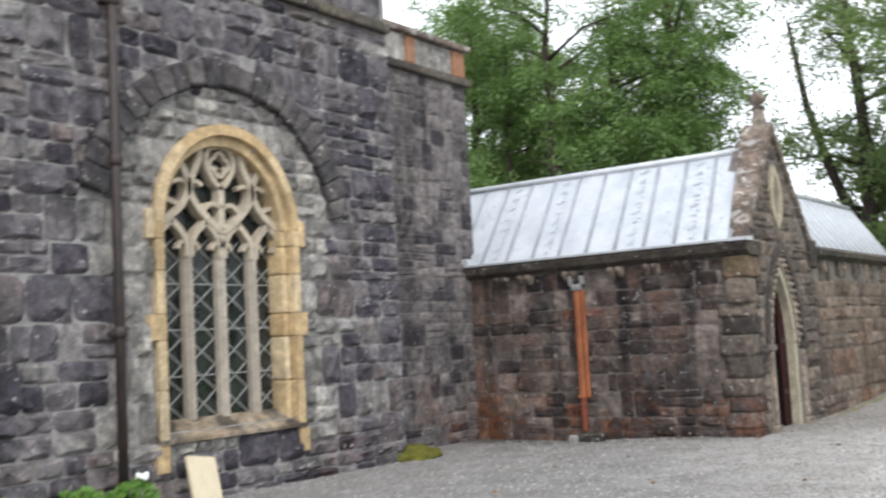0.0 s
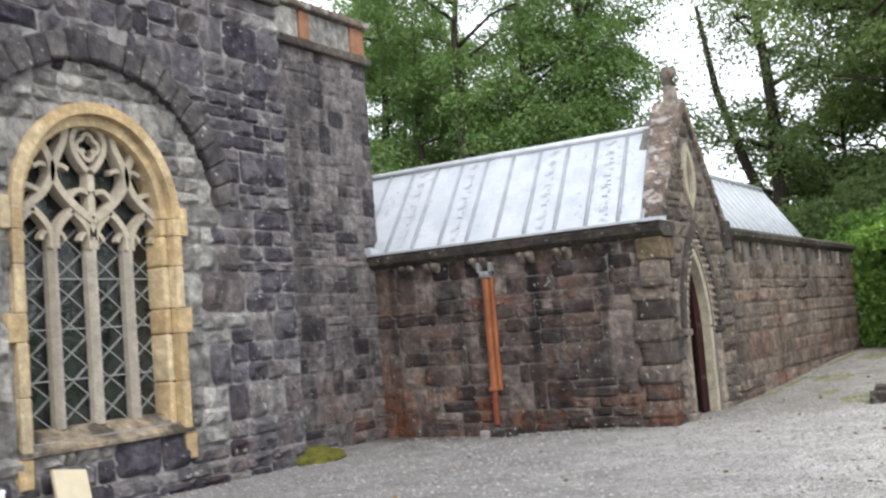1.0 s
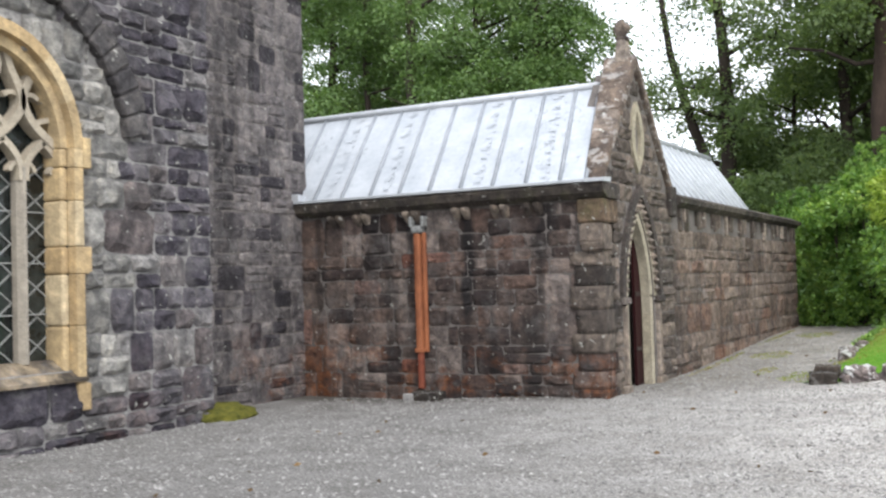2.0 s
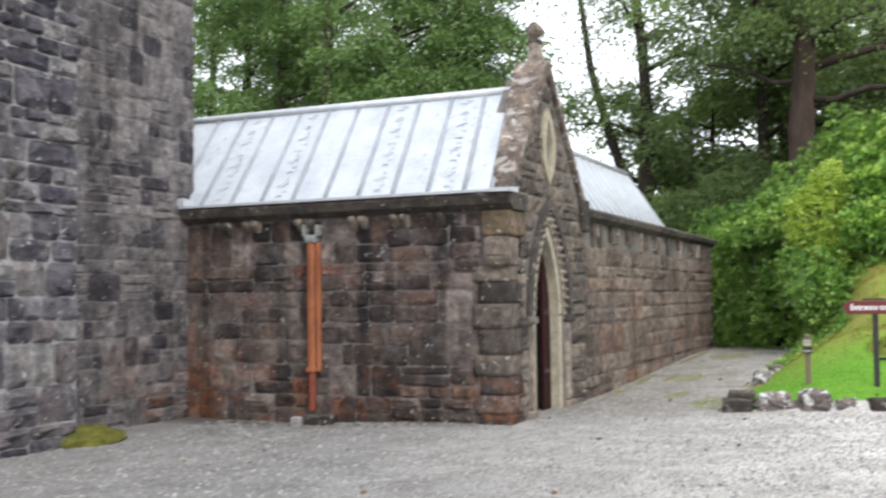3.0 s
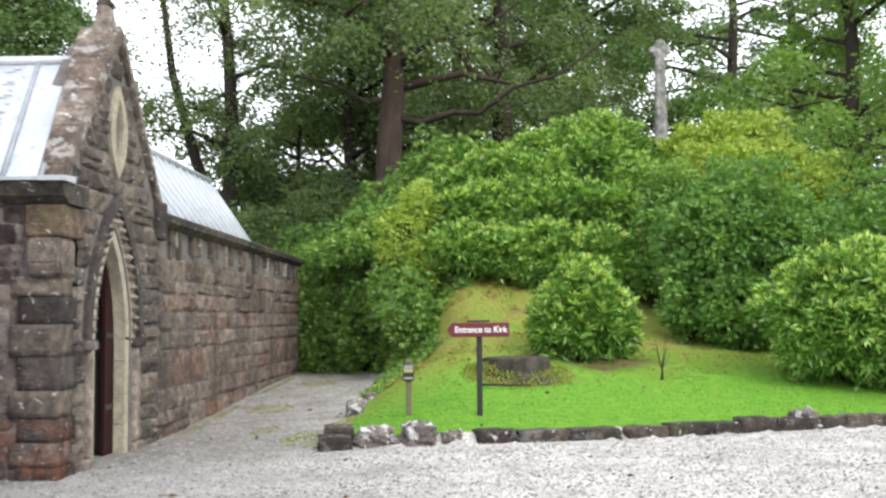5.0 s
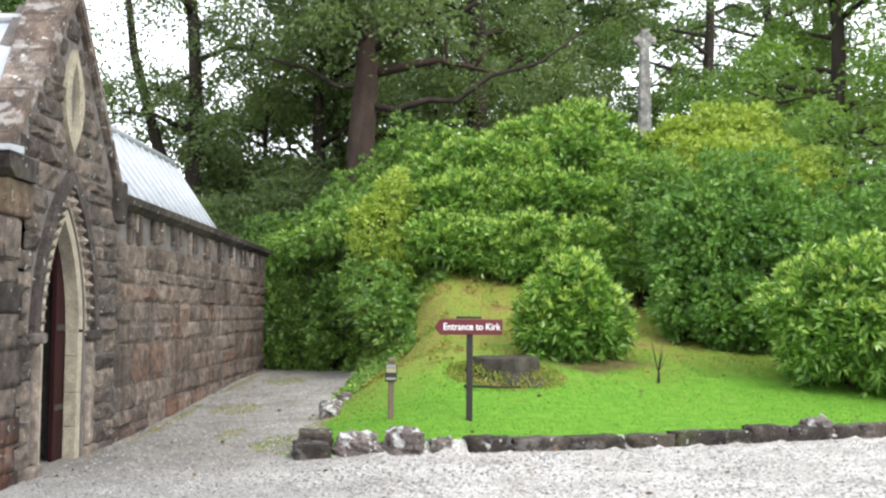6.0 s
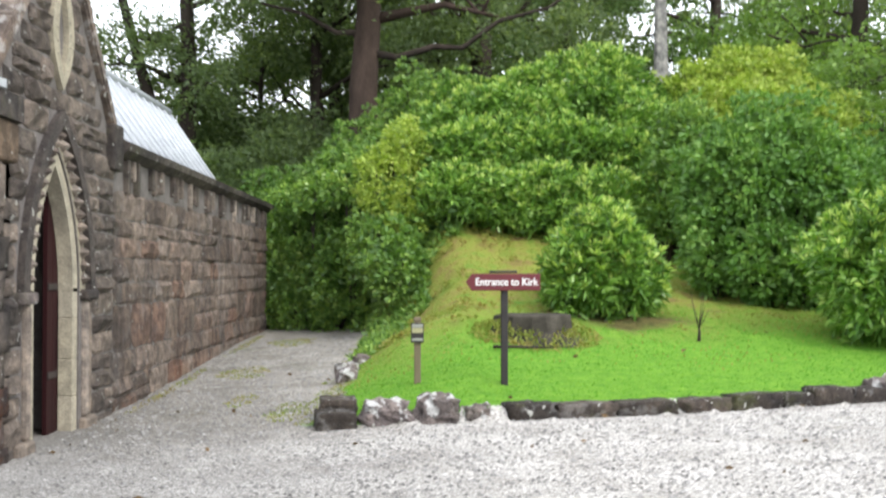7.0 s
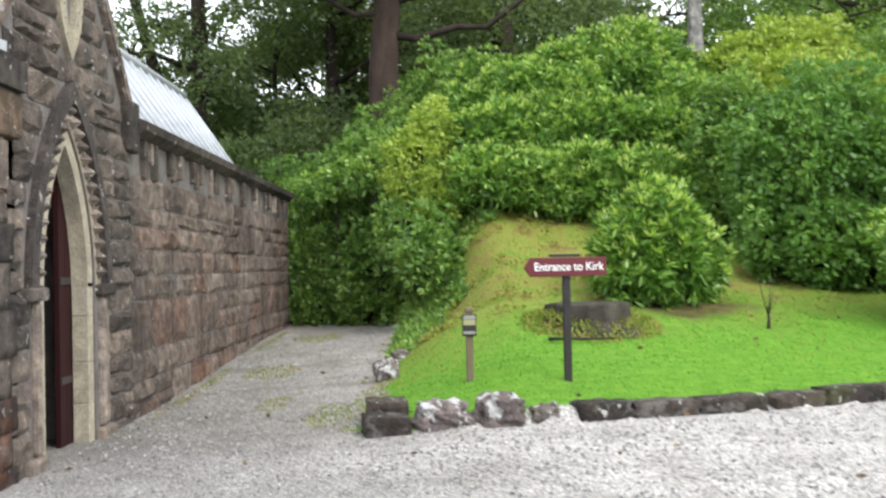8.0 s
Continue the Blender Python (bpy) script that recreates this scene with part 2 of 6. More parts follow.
M_REDBARK = plain("reddish_pine_bark", (0.03, 0.022, 0.018), (0.085, 0.06, 0.048), 4, 0.95, 0.15, 0, 0.04, (1, 1, 0.25))
M_GREYSTONE = stone("grey_monument_stone", [(0, (0.24, 0.235, 0.215)), (1, (0.3, 0.295, 0.27))], lichen=0.5, soot=0.3, bumpy=0.5)
M_PEBBLE = plain("grey_gravel", (0.12, 0.116, 0.11), (0.36, 0.35, 0.335), 5, 0.9, 0.25, 0, 0.002, None, 1.0)
L_OAK = leafy("oak_leaves", [(0, (0.053, 0.095, 0.029)), (0.5, (0.110, 0.189, 0.058)), (1, (0.221, 0.315, 0.116))])
L_DARKTREE = leafy("shaded_wood_leaves", [(0, (0.067, 0.103, 0.046)), (0.6, (0.144, 0.207, 0.086)), (1, (0.265, 0.328, 0.132))], 0.45, 0.45)
L_LIGHT = leafy("light_green_tree_leaves", [(0, (0.07, 0.14, 0.03)), (0.5, (0.15, 0.26, 0.055)), (1, (0.28, 0.4, 0.1))], 0.45, 0.4)
L_YELLOW = leafy("yellowing_leaves", [(0, (0.13, 0.21, 0.026)), (0.5, (0.3, 0.41, 0.066)), (1, (0.55, 0.6, 0.17))], 0.45, 0.3)
L_YOUNG = leafy("young_rhododendron_leaves", [(0, (0.2, 0.34, 0.06)), (0.5, (0.38, 0.52, 0.11)), (1, (0.66, 0.74, 0.28))], 0.35, 0.3, 0.3)
L_RHODO = leafy("rhododendron_leaves", [(0, (0.029, 0.081, 0.017)), (0.35, (0.091, 0.201, 0.034)), (0.7, (0.232, 0.403, 0.076)), (1, (0.537, 0.683, 0.244))], 0.3, 0.26, 0.42)
L_DARKRHODO = leafy("dark_evergreen_leaves", [(0, (0.039, 0.095, 0.022)), (0.45, (0.129, 0.246, 0.056)), (0.8, (0.280, 0.420, 0.095)), (1, (0.538, 0.627, 0.202))], 0.35, 0.3, 0.5)
L_MAPLE = leafy("maple_leaves", [(0, (0.046, 0.117, 0.026)), (0.6, (0.137, 0.273, 0.058)), (1, (0.325, 0.468, 0.130))], 0.45, 0.3, 0.5)
L_LIT_LAUREL = leafy("lit_laurel_leaves", [(0, (0.05, 0.11, 0.03)), (0.45, (0.15, 0.27, 0.075)), (0.8, (0.3, 0.43, 0.13)), (1, (0.55, 0.62, 0.24))], 0.4, 0.35, 0.5)
L_GRASS = leafy("lawn_grass", [(0, (0.068, 0.215, 0.016)), (0.5, (0.108, 0.3, 0.028)), (1, (0.205, 0.38, 0.048))], 0.65, 0.4, 0.78)
L_MOSS = leafy("dry_mossy_grass", [(0, (0.105, 0.2, 0.022)), (0.35, (0.205, 0.255, 0.042)), (0.68, (0.29, 0.24, 0.07)), (1, (0.15, 0.095, 0.036))], 0.7, 0.25, 0.72)


def glass_material():
    m, nt, b = start("dark_leaded_glass", 0.08, 0.5)
    nt.links.new(ramp(nt, [(0.35, (0.006, 0.008, 0.008)), (0.7, (0.03, 0.036, 0.034))], noise_out(nt, 5, 3)), b.inputs["Base Color"])
    bump(nt, b, noise_out(nt, 9, 2), 0.35, 0.02)
    return m


M_GLASS = glass_material()


def ground_material():
    """Gravel yard and path, lawn and mossy bank on one sheet; the lawn lies beyond the kerb and right of the path."""
    m, nt, b = start("gravel_lawn_and_moss", 0.95, 0.2)
    x, y = axis(nt, 0), axis(nt, 1)
    fine, mid = noise_out(nt, 42, 5, 0.8), noise_out(nt, 1.6, 7, 0.7)
    gravel = ramp(nt, [(0.34, (0.055, 0.052, 0.049)), (0.5, (0.172, 0.166, 0.158)), (0.66, (0.39, 0.378, 0.36))], fine)
    gravel = mix(nt, 0.7, gravel, ramp(nt, [(0.32, (0.6, 0.58, 0.56)), (0.52, (1, 1, 1)), (0.7, (1.3, 1.3, 1.32))], mid), "MULTIPLY")
    # lighter gravel towards the lawn: fresher stone plus open-sky light put into colour
    lighter = span(nt, mth(nt, "ADD", mth(nt, "ADD", mth(nt, "MULTIPLY", y, 0.6), mth(nt, "MULTIPLY", x, 1.6)), mth(nt, "MULTIPLY", noise_out(nt, 0.5, 5), 6.0)), 0.5, 10.0)
    gravel = mix(nt, mth(nt, "MULTIPLY", lighter, 0.8), gravel, mix(nt, 1.0, gravel, (2.75, 2.72, 2.66), "MULTIPLY"))
    weeds = span(nt, noise_out(nt, 0.55, 6, 0.7, None, 17.0), 0.62, 0.72)
    dirt = span(nt, noise_out(nt, 1.1, 6, 0.7, None, 27.0), 0.5, 0.66)
    dirt = mth(nt, "MULTIPLY", dirt, span(nt, y, 15.5, 18.0))
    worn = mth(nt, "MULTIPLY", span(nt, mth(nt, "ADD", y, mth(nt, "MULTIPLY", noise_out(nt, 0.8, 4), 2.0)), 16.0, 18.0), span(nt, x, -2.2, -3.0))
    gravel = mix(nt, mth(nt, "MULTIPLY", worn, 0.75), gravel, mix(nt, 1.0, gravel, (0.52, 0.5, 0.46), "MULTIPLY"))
    gravel = mix(nt, mth(nt, "MULTIPLY", dirt, 0.55), gravel, (0.13, 0.115, 0.085))
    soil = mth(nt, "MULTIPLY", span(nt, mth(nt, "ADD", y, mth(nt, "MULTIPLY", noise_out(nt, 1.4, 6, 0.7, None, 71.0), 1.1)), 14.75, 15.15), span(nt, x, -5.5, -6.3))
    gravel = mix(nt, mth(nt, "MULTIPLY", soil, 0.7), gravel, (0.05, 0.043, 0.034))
    weeds = mth(nt, "MULTIPLY", weeds, mth(nt, "MULTIPLY", span(nt, y, 17.5, 19.0), span(nt, x, -1.0, -3.0)))
    gravel = mix(nt, mth(nt, "MULTIPLY", weeds, 0.7), gravel, (0.12, 0.19, 0.03))
    grass = ramp(nt, [(0.3, (0.075, 0.205, 0.016)), (0.7, (0.155, 0.31, 0.03))], noise_out(nt, 9, 5))
    moss = ramp(nt, [(0.34, (0.11, 0.2, 0.025)), (0.5, (0.2, 0.225, 0.04)), (0.62, (0.2, 0.155, 0.05)), (0.72, (0.1, 0.065, 0.03))], noise_out(nt, 2.4, 6, 0.7))
    wob = mth(nt, "MULTIPLY", mth(nt, "SUBTRACT", noise_out(nt, 0.9, 5), 0.5), 3.5)
    yy = mth(nt, "ADD", mth(nt, "SUBTRACT", y, mth(nt, "MULTIPLY", x, 0.3)), wob)
    turf = mix(nt, span(nt, yy, 19.4, 22.6), grass, moss)
    bare = mth(nt, "ADD", mth(nt, "MULTIPLY", mth(nt, "ABSOLUTE", mth(nt, "SUBTRACT", x, 0.45)), 0.8), mth(nt, "MULTIPLY", mth(nt, "ABSOLUTE", mth(nt, "SUBTRACT", y, 21.35)), 1.0))
    turf = mix(nt, mth(nt, "MULTIPLY", span(nt, mth(nt, "ADD", bare, mth(nt, "MULTIPLY", noise_out(nt, 2.2, 5), 0.9)), 1.55, 1.05), 0.85), turf, ramp(nt, [(0.35, (0.045, 0.03, 0.016)), (0.65, (0.13, 0.085, 0.04))], noise_out(nt, 8, 5)))
    litter = ramp(nt, [(0.3, (0.025, 0.022, 0.012)), (0.7, (0.07, 0.06, 0.03))], noise_out(nt, 6, 5))
    turf = mix(nt, span(nt, y, 26.0, 28.0), turf, litter)
    edge = mth(nt, "SUBTRACT", y, mth(nt, "ADD", mth(nt, "MULTIPLY", x, 0.3), 17.2))
    ragged = mth(nt, "MULTIPLY", mth(nt, "SUBTRACT", noise_out(nt, 2.5, 4), 0.5), 0.7)
    lawn = mth(nt, "MULTIPLY", span(nt, edge, -0.02, 0.05), span(nt, mth(nt, "ADD", x, ragged), -3.2, -3.1))
    wood = mth(nt, "MAXIMUM", lawn, span(nt, mth(nt, "ADD", y, ragged), 28.6, 28.9))
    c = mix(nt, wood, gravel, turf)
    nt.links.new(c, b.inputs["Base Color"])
    bump(nt, b, mth(nt, "ADD", fine, mid), 0.9, 0.02)
    return m


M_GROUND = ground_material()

# ---- mesh helpers ----
IDENT = Matrix.Identity(4)


def empty_thing(name, label, category, group="", kind="", at=(0, 0, 0)):
    ob = new(name)
    ob.location = at
    ob.empty_display_size = 0.2
    return tagged(ob, label, category, group, kind)


def from_lists(name, verts, faces, material, smooth=False):
    me = bpy.data.meshes.new(name)
    me.from_pydata([tuple(v) for v in verts], [], [tuple(f) for f in faces])
    me.materials.append(material)
    if smooth:
        me.polygons.foreach_set("use_smooth", [True] * len(me.polygons))
    me.update()
    return me


def from_quads(name, quads, material):
    """One mesh of many loose quads; quads is an array n x 4 x 3."""
    n = len(quads)
    me = bpy.data.meshes.new(name)
    me.vertices.add(n * 4)
    me.vertices.foreach_set("co", np.ascontiguousarray(quads, dtype=np.float32).ravel())
    me.loops.add(n * 4)
    me.loops.foreach_set("vertex_index", np.arange(n * 4, dtype=np.int32))
    me.polygons.add(n)
    me.polygons.foreach_set("loop_start", np.arange(0, n * 4, 4, dtype=np.int32))
    me.materials.append(material)
    me.update(calc_edges=True)
    return me


def hang(ob, parent):
    """Makes ob, built in world coordinates, a part of a thing or of another part."""
    ob.parent = parent
    if parent.parent is None:
        ob.matrix_parent_inverse = Matrix.Translation(-parent.location)
    return ob


def part(name, bm, material, parent, label="", smooth=False):
    """Links a bmesh as one mesh object under a thing or a part."""
    me = bpy.data.meshes.new(name)
    bmesh.ops.recalc_face_normals(bm, faces=bm.faces)
    bm.to_mesh(me)
    bm.free()
    me.materials.append(material)
    if smooth:
        me.polygons.foreach_set("use_smooth", [True] * len(me.polygons))
    ob = new(name, me)
    if label:
        ob["label"] = label
    return hang(ob, parent) if parent else ob


def box(bm, x0, x1, y0, y1, z0, z1, bevel=0.0, turn=None):
    m = Matrix.Translation(((x0 + x1) / 2, (y0 + y1) / 2, (z0 + z1) / 2)) @ (turn or IDENT) @ Matrix.Diagonal((abs(x1 - x0), abs(y1 - y0), abs(z1 - z0), 1))
    r = bmesh.ops.create_cube(bm, size=1, matrix=m)
    if bevel:
        es = {e for v in r["verts"] for e in v.link_edges}
        bmesh.ops.bevel(bm, geom=list(es), offset=bevel, segments=2, affect="EDGES", profile=0.5)
    return bm


def boxed(*a, **k):
    return box(bmesh.new(), *a, **k)


def prism(bm, pts, out0, out1, place):
    """A flat outline (u, v) pulled from depth out0 to out1; place turns (u, v, w) into a point."""
    a = [bm.verts.new(place(u, v, out0)) for u, v in pts]
    b = [bm.verts.new(place(u, v, out1)) for u, v in pts]
    bm.faces.new(a)
    bm.faces.new(b)
    for i in range(len(pts)):
        j = (i + 1) % len(pts)
        bm.faces.new((a[i], a[j], b[j], b[i]))
    return bm


def ribbon(bm, inner, outer, out0, out1, place, closed=False):
    """A band between two outlines, pulled from out0 to out1."""
    n = len(inner)
    q = [[bm.verts.new(place(u, v, w)) for u, v in line] for line in (inner, outer) for w in (out0, out1)]
    i0, i1, o0, o1 = q
    for k in range(n if closed else n - 1):
        j = (k + 1) % n
        bm.faces.new((i1[k], i1[j], o1[j], o1[k]))
        bm.faces.new((i0[k], o0[k], o0[j], i0[j]))
        bm.faces.new((i0[k], i0[j], i1[j], i1[k]))
        bm.faces.new((o0[k], o1[k], o1[j], o0[j]))
    if not closed:
        for k in (0, n - 1):
            bm.faces.new((i0[k], i1[k], o1[k], o0[k]))
    return bm


def tube(verts, faces, pts, radii, sides=7):
    """Adds a tapering pipe along pts to the lists."""
    pts = [Vector(p) for p in pts]
    base = len(verts)
    for i, p in enumerate(pts):
        d = (pts[min(i + 1, len(pts) - 1)] - pts[max(i - 1, 0)]).normalized()
        s = d.cross(Vector((0.31, 0.95, 0.05)) if abs(d.z) > 0.8 else Vector((0, 0, 1))).normalized()
        t = d.cross(s)
        for k in range(sides):
            a = 2 * math.pi * k / sides
            verts.append(p + (s * math.cos(a) + t * math.sin(a)) * radii[i])
    for i in range(len(pts) - 1):
        for k in range(sides):
            j = (k + 1) % sides
            faces.append((base + i * sides + k, base + i * sides + j, base + (i + 1) * sides + j, base + (i + 1) * sides + k))
    faces.append(tuple(base + k for k in range(sides))[::-1])
    faces.append(tuple(base + (len(pts) - 1) * sides + k for k in range(sides)))


def pipe_part(name, pts, radii, material, parent, label="", sides=10):
    v, f = [], []
    tube(v, f, pts, radii, sides)
    ob = new(name, from_lists(name, v, f, material, True))
    if label:
        ob["label"] = label
    return hang(ob, parent) if parent else ob


# ---- stones ----
def unit_stone(seed, rough):
    """A rock-faced block, 1 x 1 on its face and 1 deep: a worn, wavering edge and a craggy front."""
    r = random.Random(seed)
    verts, faces = [], []
    us, vs = (-0.5, -0.33, 0.02, 0.34, 0.5), (-0.5, -0.28, 0.26, 0.5)
    tilt_u, tilt_v = r.uniform(-rough, rough) * 0.6, r.uniform(-rough, rough) * 0.6
    for j, v in enumerate(vs):
        for i, u in enumerate(us):
            rim = i in (0, 4) or j in (0, 3)
            corner = i in (0, 4) and j in (0, 3)
            d = r.uniform(0.0, 0.3) if rim else 1.0 + r.uniform(-rough, rough) + tilt_u * u * 2 + tilt_v * v * 2
            k = r.uniform(0.86, 0.98) if corner else 1.0
            ju, jv = (r.uniform(-0.03, 0.02), r.uniform(-0.045, 0.03)) if rim else (r.uniform(-0.07, 0.07), r.uniform(-0.09, 0.09))
            verts.append((u * k + ju, v * k + jv, d))
    for j in range(3):
        for i in range(4):
            a = j * 5 + i
            faces.append((a, a + 1, a + 6, a + 5))
    rim = [0, 1, 2, 3, 4, 9, 14, 19, 18, 17, 16, 15, 10, 5]
    for a in rim:
        verts.append((verts[a][0], verts[a][1], -0.6))
    for k in range(14):
        j = (k + 1) % 14
        faces.append((rim[k], 20 + k, 20 + j, rim[j]))
    return verts, faces


STONES = [unit_stone(50 + i, 0.62) for i in range(24)]
STONE_MESHES = {}


def stone_mesh(k, material):
    if (k, material.name) not in STONE_MESHES:
        v, f = STONES[k]
        STONE_MESHES[(k, material.name)] = from_lists("block", v, f, material)
    return STONE_MESHES[(k, material.name)]


def courses(u0, u1, z0, z1, heights, widths, r, blocked=None, split=0.25):
    """Blocks of uneven courses, as (u0, u1, z0, z1); blocked(z) gives the stretches to keep free."""
    out, z = [], z0
    while z < z1 - 0.05:
        h = r.uniform(*heights)
        if z1 - z - h < heights[0] * 0.6:
            h = z1 - z
        free = [(u0, u1)]
        for a, b in (blocked(z + h / 2, h) if blocked else []):
            free = [s for f0, f1 in free for s in ((f0, min(f1, a)), (max(f0, b), f1)) if s[1] - s[0] > 0.05]
        for a, b in free:
            u = a
            while u < b - 0.02:
                w = r.uniform(*widths)
                if b - u - w < widths[0] * 0.7:
                    w = b - u
                if w > widths[1] * 1.25:
                    w = w / 2
                if h > heights[0] * 1.35 and r.random() < split and w > 0.25:
                    k = r.uniform(0.4, 0.6)
                    out += [(u, u + w, z, z + h * k), (u, u + w, z + h * k, z + h)]
                else:
                    lift = r.uniform(-0.012, 0.012)
                    out.append((u, u + w, z + max(lift, 0), z + h + min(lift, 0)))
                u += w
        z += h
    return out


def rubble(u0, u1, z0, z1, r, blocked=None, band=(0.4, 0.58), panel=(0.45, 1.2), wide=(0.24, 0.55), ranks=(1, 2, 2, 2, 3)):
    """Rubble of mixed sizes: short runs of one to three courses, as (u0, u1, z0, z1)."""
    out, z = [], z0
    while z < z1 - 0.05:
        high = r.uniform(*band)
        if z1 - z - high < band[0] * 0.6:
            high = z1 - z
        u = u0
        while u < u1 - 0.02:
            run = r.uniform(*panel)
            if u1 - u - run < panel[0]:
                run = u1 - u
            n = r.choice(ranks) if high > 0.3 else 1
            cuts = [0.0] + [(k + r.uniform(-0.22, 0.22)) / n for k in range(1, n)] + [1.0]
            for k in range(n):
                za, zb = z + high * cuts[k], z + high * cuts[k + 1]
                m = max(1, round(run / (r.uniform(*wide) * (1.15 if n == 1 else 1.0))))
                marks = [0.0] + [(q + r.uniform(-0.25, 0.25)) / m for q in range(1, m)] + [1.0]
                for q in range(m):
                    free = [(u + run * marks[q], u + run * marks[q + 1])]
                    for a, b in (blocked((za + zb) / 2, zb - za) if blocked else []):
                        free = [g for f0, f1 in free for g in ((f0, min(f1, a)), (max(f0, b), f1)) if g[1] - g[0] > 0.05]
                    out += [(a, b, za, zb) for a, b in free]
            u += run
        z += high
    return out


def lay(wall, blocks, origin, along, outward, material, r, depth=(0.025, 0.05), joint=0.012, singles=300, near=0.0, pick=None):
    """Sets blocks as parts of a wall: those closest to the stretch `near` singly, the others joined."""
    along, outward, up = Vector(along), Vector(outward), Vector((0, 0, 1))
    blocks = sorted(blocks, key=lambda b: abs((b[0] + b[1]) / 2 - near))
    rest_v, rest_f, rest_m = [], [], []
    for i, (a, b, z0, z1) in enumerate(blocks):
        k = r.randrange(len(STONES))
        w, h, d = b - a - joint, z1 - z0 - joint, r.uniform(*depth)
        c = Vector(origin) + along * ((a + b) / 2) + up * ((z0 + z1) / 2)
        flip = -1 if r.random() < 0.5 else 1
        lean = r.uniform(-0.028, 0.028)
        e1, e2 = along + up * lean, up - along * lean * 0.7
        m = Matrix((e1 * w * flip, e2 * h * flip, outward * d)).transposed().to_4x4()
        m.translation = c
        mt = pick((a + b) / 2, (z0 + z1) / 2) if pick else material
        if i < singles:
            ob = new("stone_block", stone_mesh(k, mt))
            ob.matrix_basis = m
            ob.parent = wall
        else:
            n = len(rest_v)
            rest_v += [m @ Vector(v) for v in STONES[k][0]]
            rest_f += [tuple(n + q for q in f) for f in STONES[k][1]]
    if rest_v:
        ob = new("stone_blocks", from_lists("stone_blocks", rest_v, rest_f, material))
        ob.parent = wall
        tagged(ob, kind="stuff")

# ---- ground: one sheet from the yard to the hill and on to the horizon ----
KERB = [(-40, 15.9), (-3.1, 16.3), (-1.9, 16.5), (0.0, 17.06), (2.5, 17.9), (8, 19.7), (60, 36)]
RISE = [(-1, 0.0), (0.0, 0.1), (0.9, 0.2), (2.8, 0.46), (4.6, 0.76), (6.4, 1.1), (8.0, 1.6), (9.0, 2.0), (11, 2.9), (14.5, 4.9), (25, 5.8), (60, 7.5), (200, 12), (3000, 20)]


def table(rows, v):
    return float(np.interp(v, [p for p, _ in rows], [q for _, q in rows]))


def ease(v, lo, hi):
    k = min(max((v - lo) / (hi - lo), 0), 1)
    return k * k * (3 - 2 * k)


def ground_z(x, y):
    yard = 0.12 * ease(x, -5.2, -2.0) * ease(y, 9, 16) - 0.07 * ease(-x, 6.3, 8.5) * ease(y, 3, 9)
    yard += 0.3 * ease(y, 16.5, 29) + 0.02 * max(y - 29, 0) ** 0.9
    d = y - table(KERB, x)
    side = ease(x + 0.5 * noise.noise((x * 0.6, y * 0.6, 5)) * ease(y, 18, 21), -3.45 + 0.02 * (y - 20), -1.5)
    hill = table(RISE, d) * side if d > 0 else 0
    yard = yard * (1 - side * ease(d, 0, 3)) + 0.16 * side * ease(d, 0, 3)
    bumps = 0.09 * noise.noise((x * 2.1, y * 2.1, 1)) * ease(d, 1, 4) * side + 0.02 * noise.noise((x * 0.5, y * 0.5, 0)) + (0.25 * noise.noise((x * 0.25, y * 0.25, 3)) * ease(d, 6, 12) * side)
    return yard + hill + bumps * 0.7


def spaced(stops):
    out = []
    for a, b, s in stops:
        out += list(np.arange(a, b, s))
    return out + [stops[-1][1]]


gx = spaced([(-900, -100, 160), (-100, -30, 14), (-30, -12, 2), (-12, -5.5, 0.6), (-5.5, 6, 0.16), (6, 14, 0.8), (14, 50, 6), (50, 100, 25), (100, 900, 160)])
gy = spaced([(-900, -100, 160), (-100, -10, 15), (-10, 6, 1.0), (6, 15.5, 0.5), (15.5, 26, 0.16), (26, 36, 0.5), (36, 60, 3), (60, 120, 15), (120, 900, 156)])
gv = [(x, y, ground_z(x, y)) for y in gy for x in gx]
nx = len(gx)
gf = [(j * nx + i, j * nx + i + 1, (j + 1) * nx + i + 1, (j + 1) * nx + i) for j in range(len(gy) - 1) for i in range(nx - 1)]
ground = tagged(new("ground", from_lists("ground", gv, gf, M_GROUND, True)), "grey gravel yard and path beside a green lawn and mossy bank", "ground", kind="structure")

# ---- nave wall with the window bay (faces +x) ----
WX, RX, EX, FY = -9.65, -10.25, -5.42, 14.85      # window wall, set-back wall, east wall, front wall of the wing
GY = 16.38                                         # middle of the gable and the door


def on_nave(u, v, w):
    return (WX + w, u, v)


def on_east(u, v, w):
    return (EX + w, u, v)


def on_front(u, v, w):
    return (u, FY - w, v)


def rounded(half, spring, apex, middle, foot=None, n=14):
    """A nearly round arch, a little fuller than a half ellipse, from foot to foot."""
    pts = []
    for k in range(2 * n + 1):
        a = math.pi * (1 - k / (2 * n))
        c, s = math.cos(a), math.sin(a)
        pts.append((middle + half * math.copysign(abs(c) ** 0.97, c), spring + (apex - spring) * abs(s) ** 1.03))
    if foot is not None:
        pts = [(middle - half, foot)] + pts + [(middle + half, foot)]
    return pts


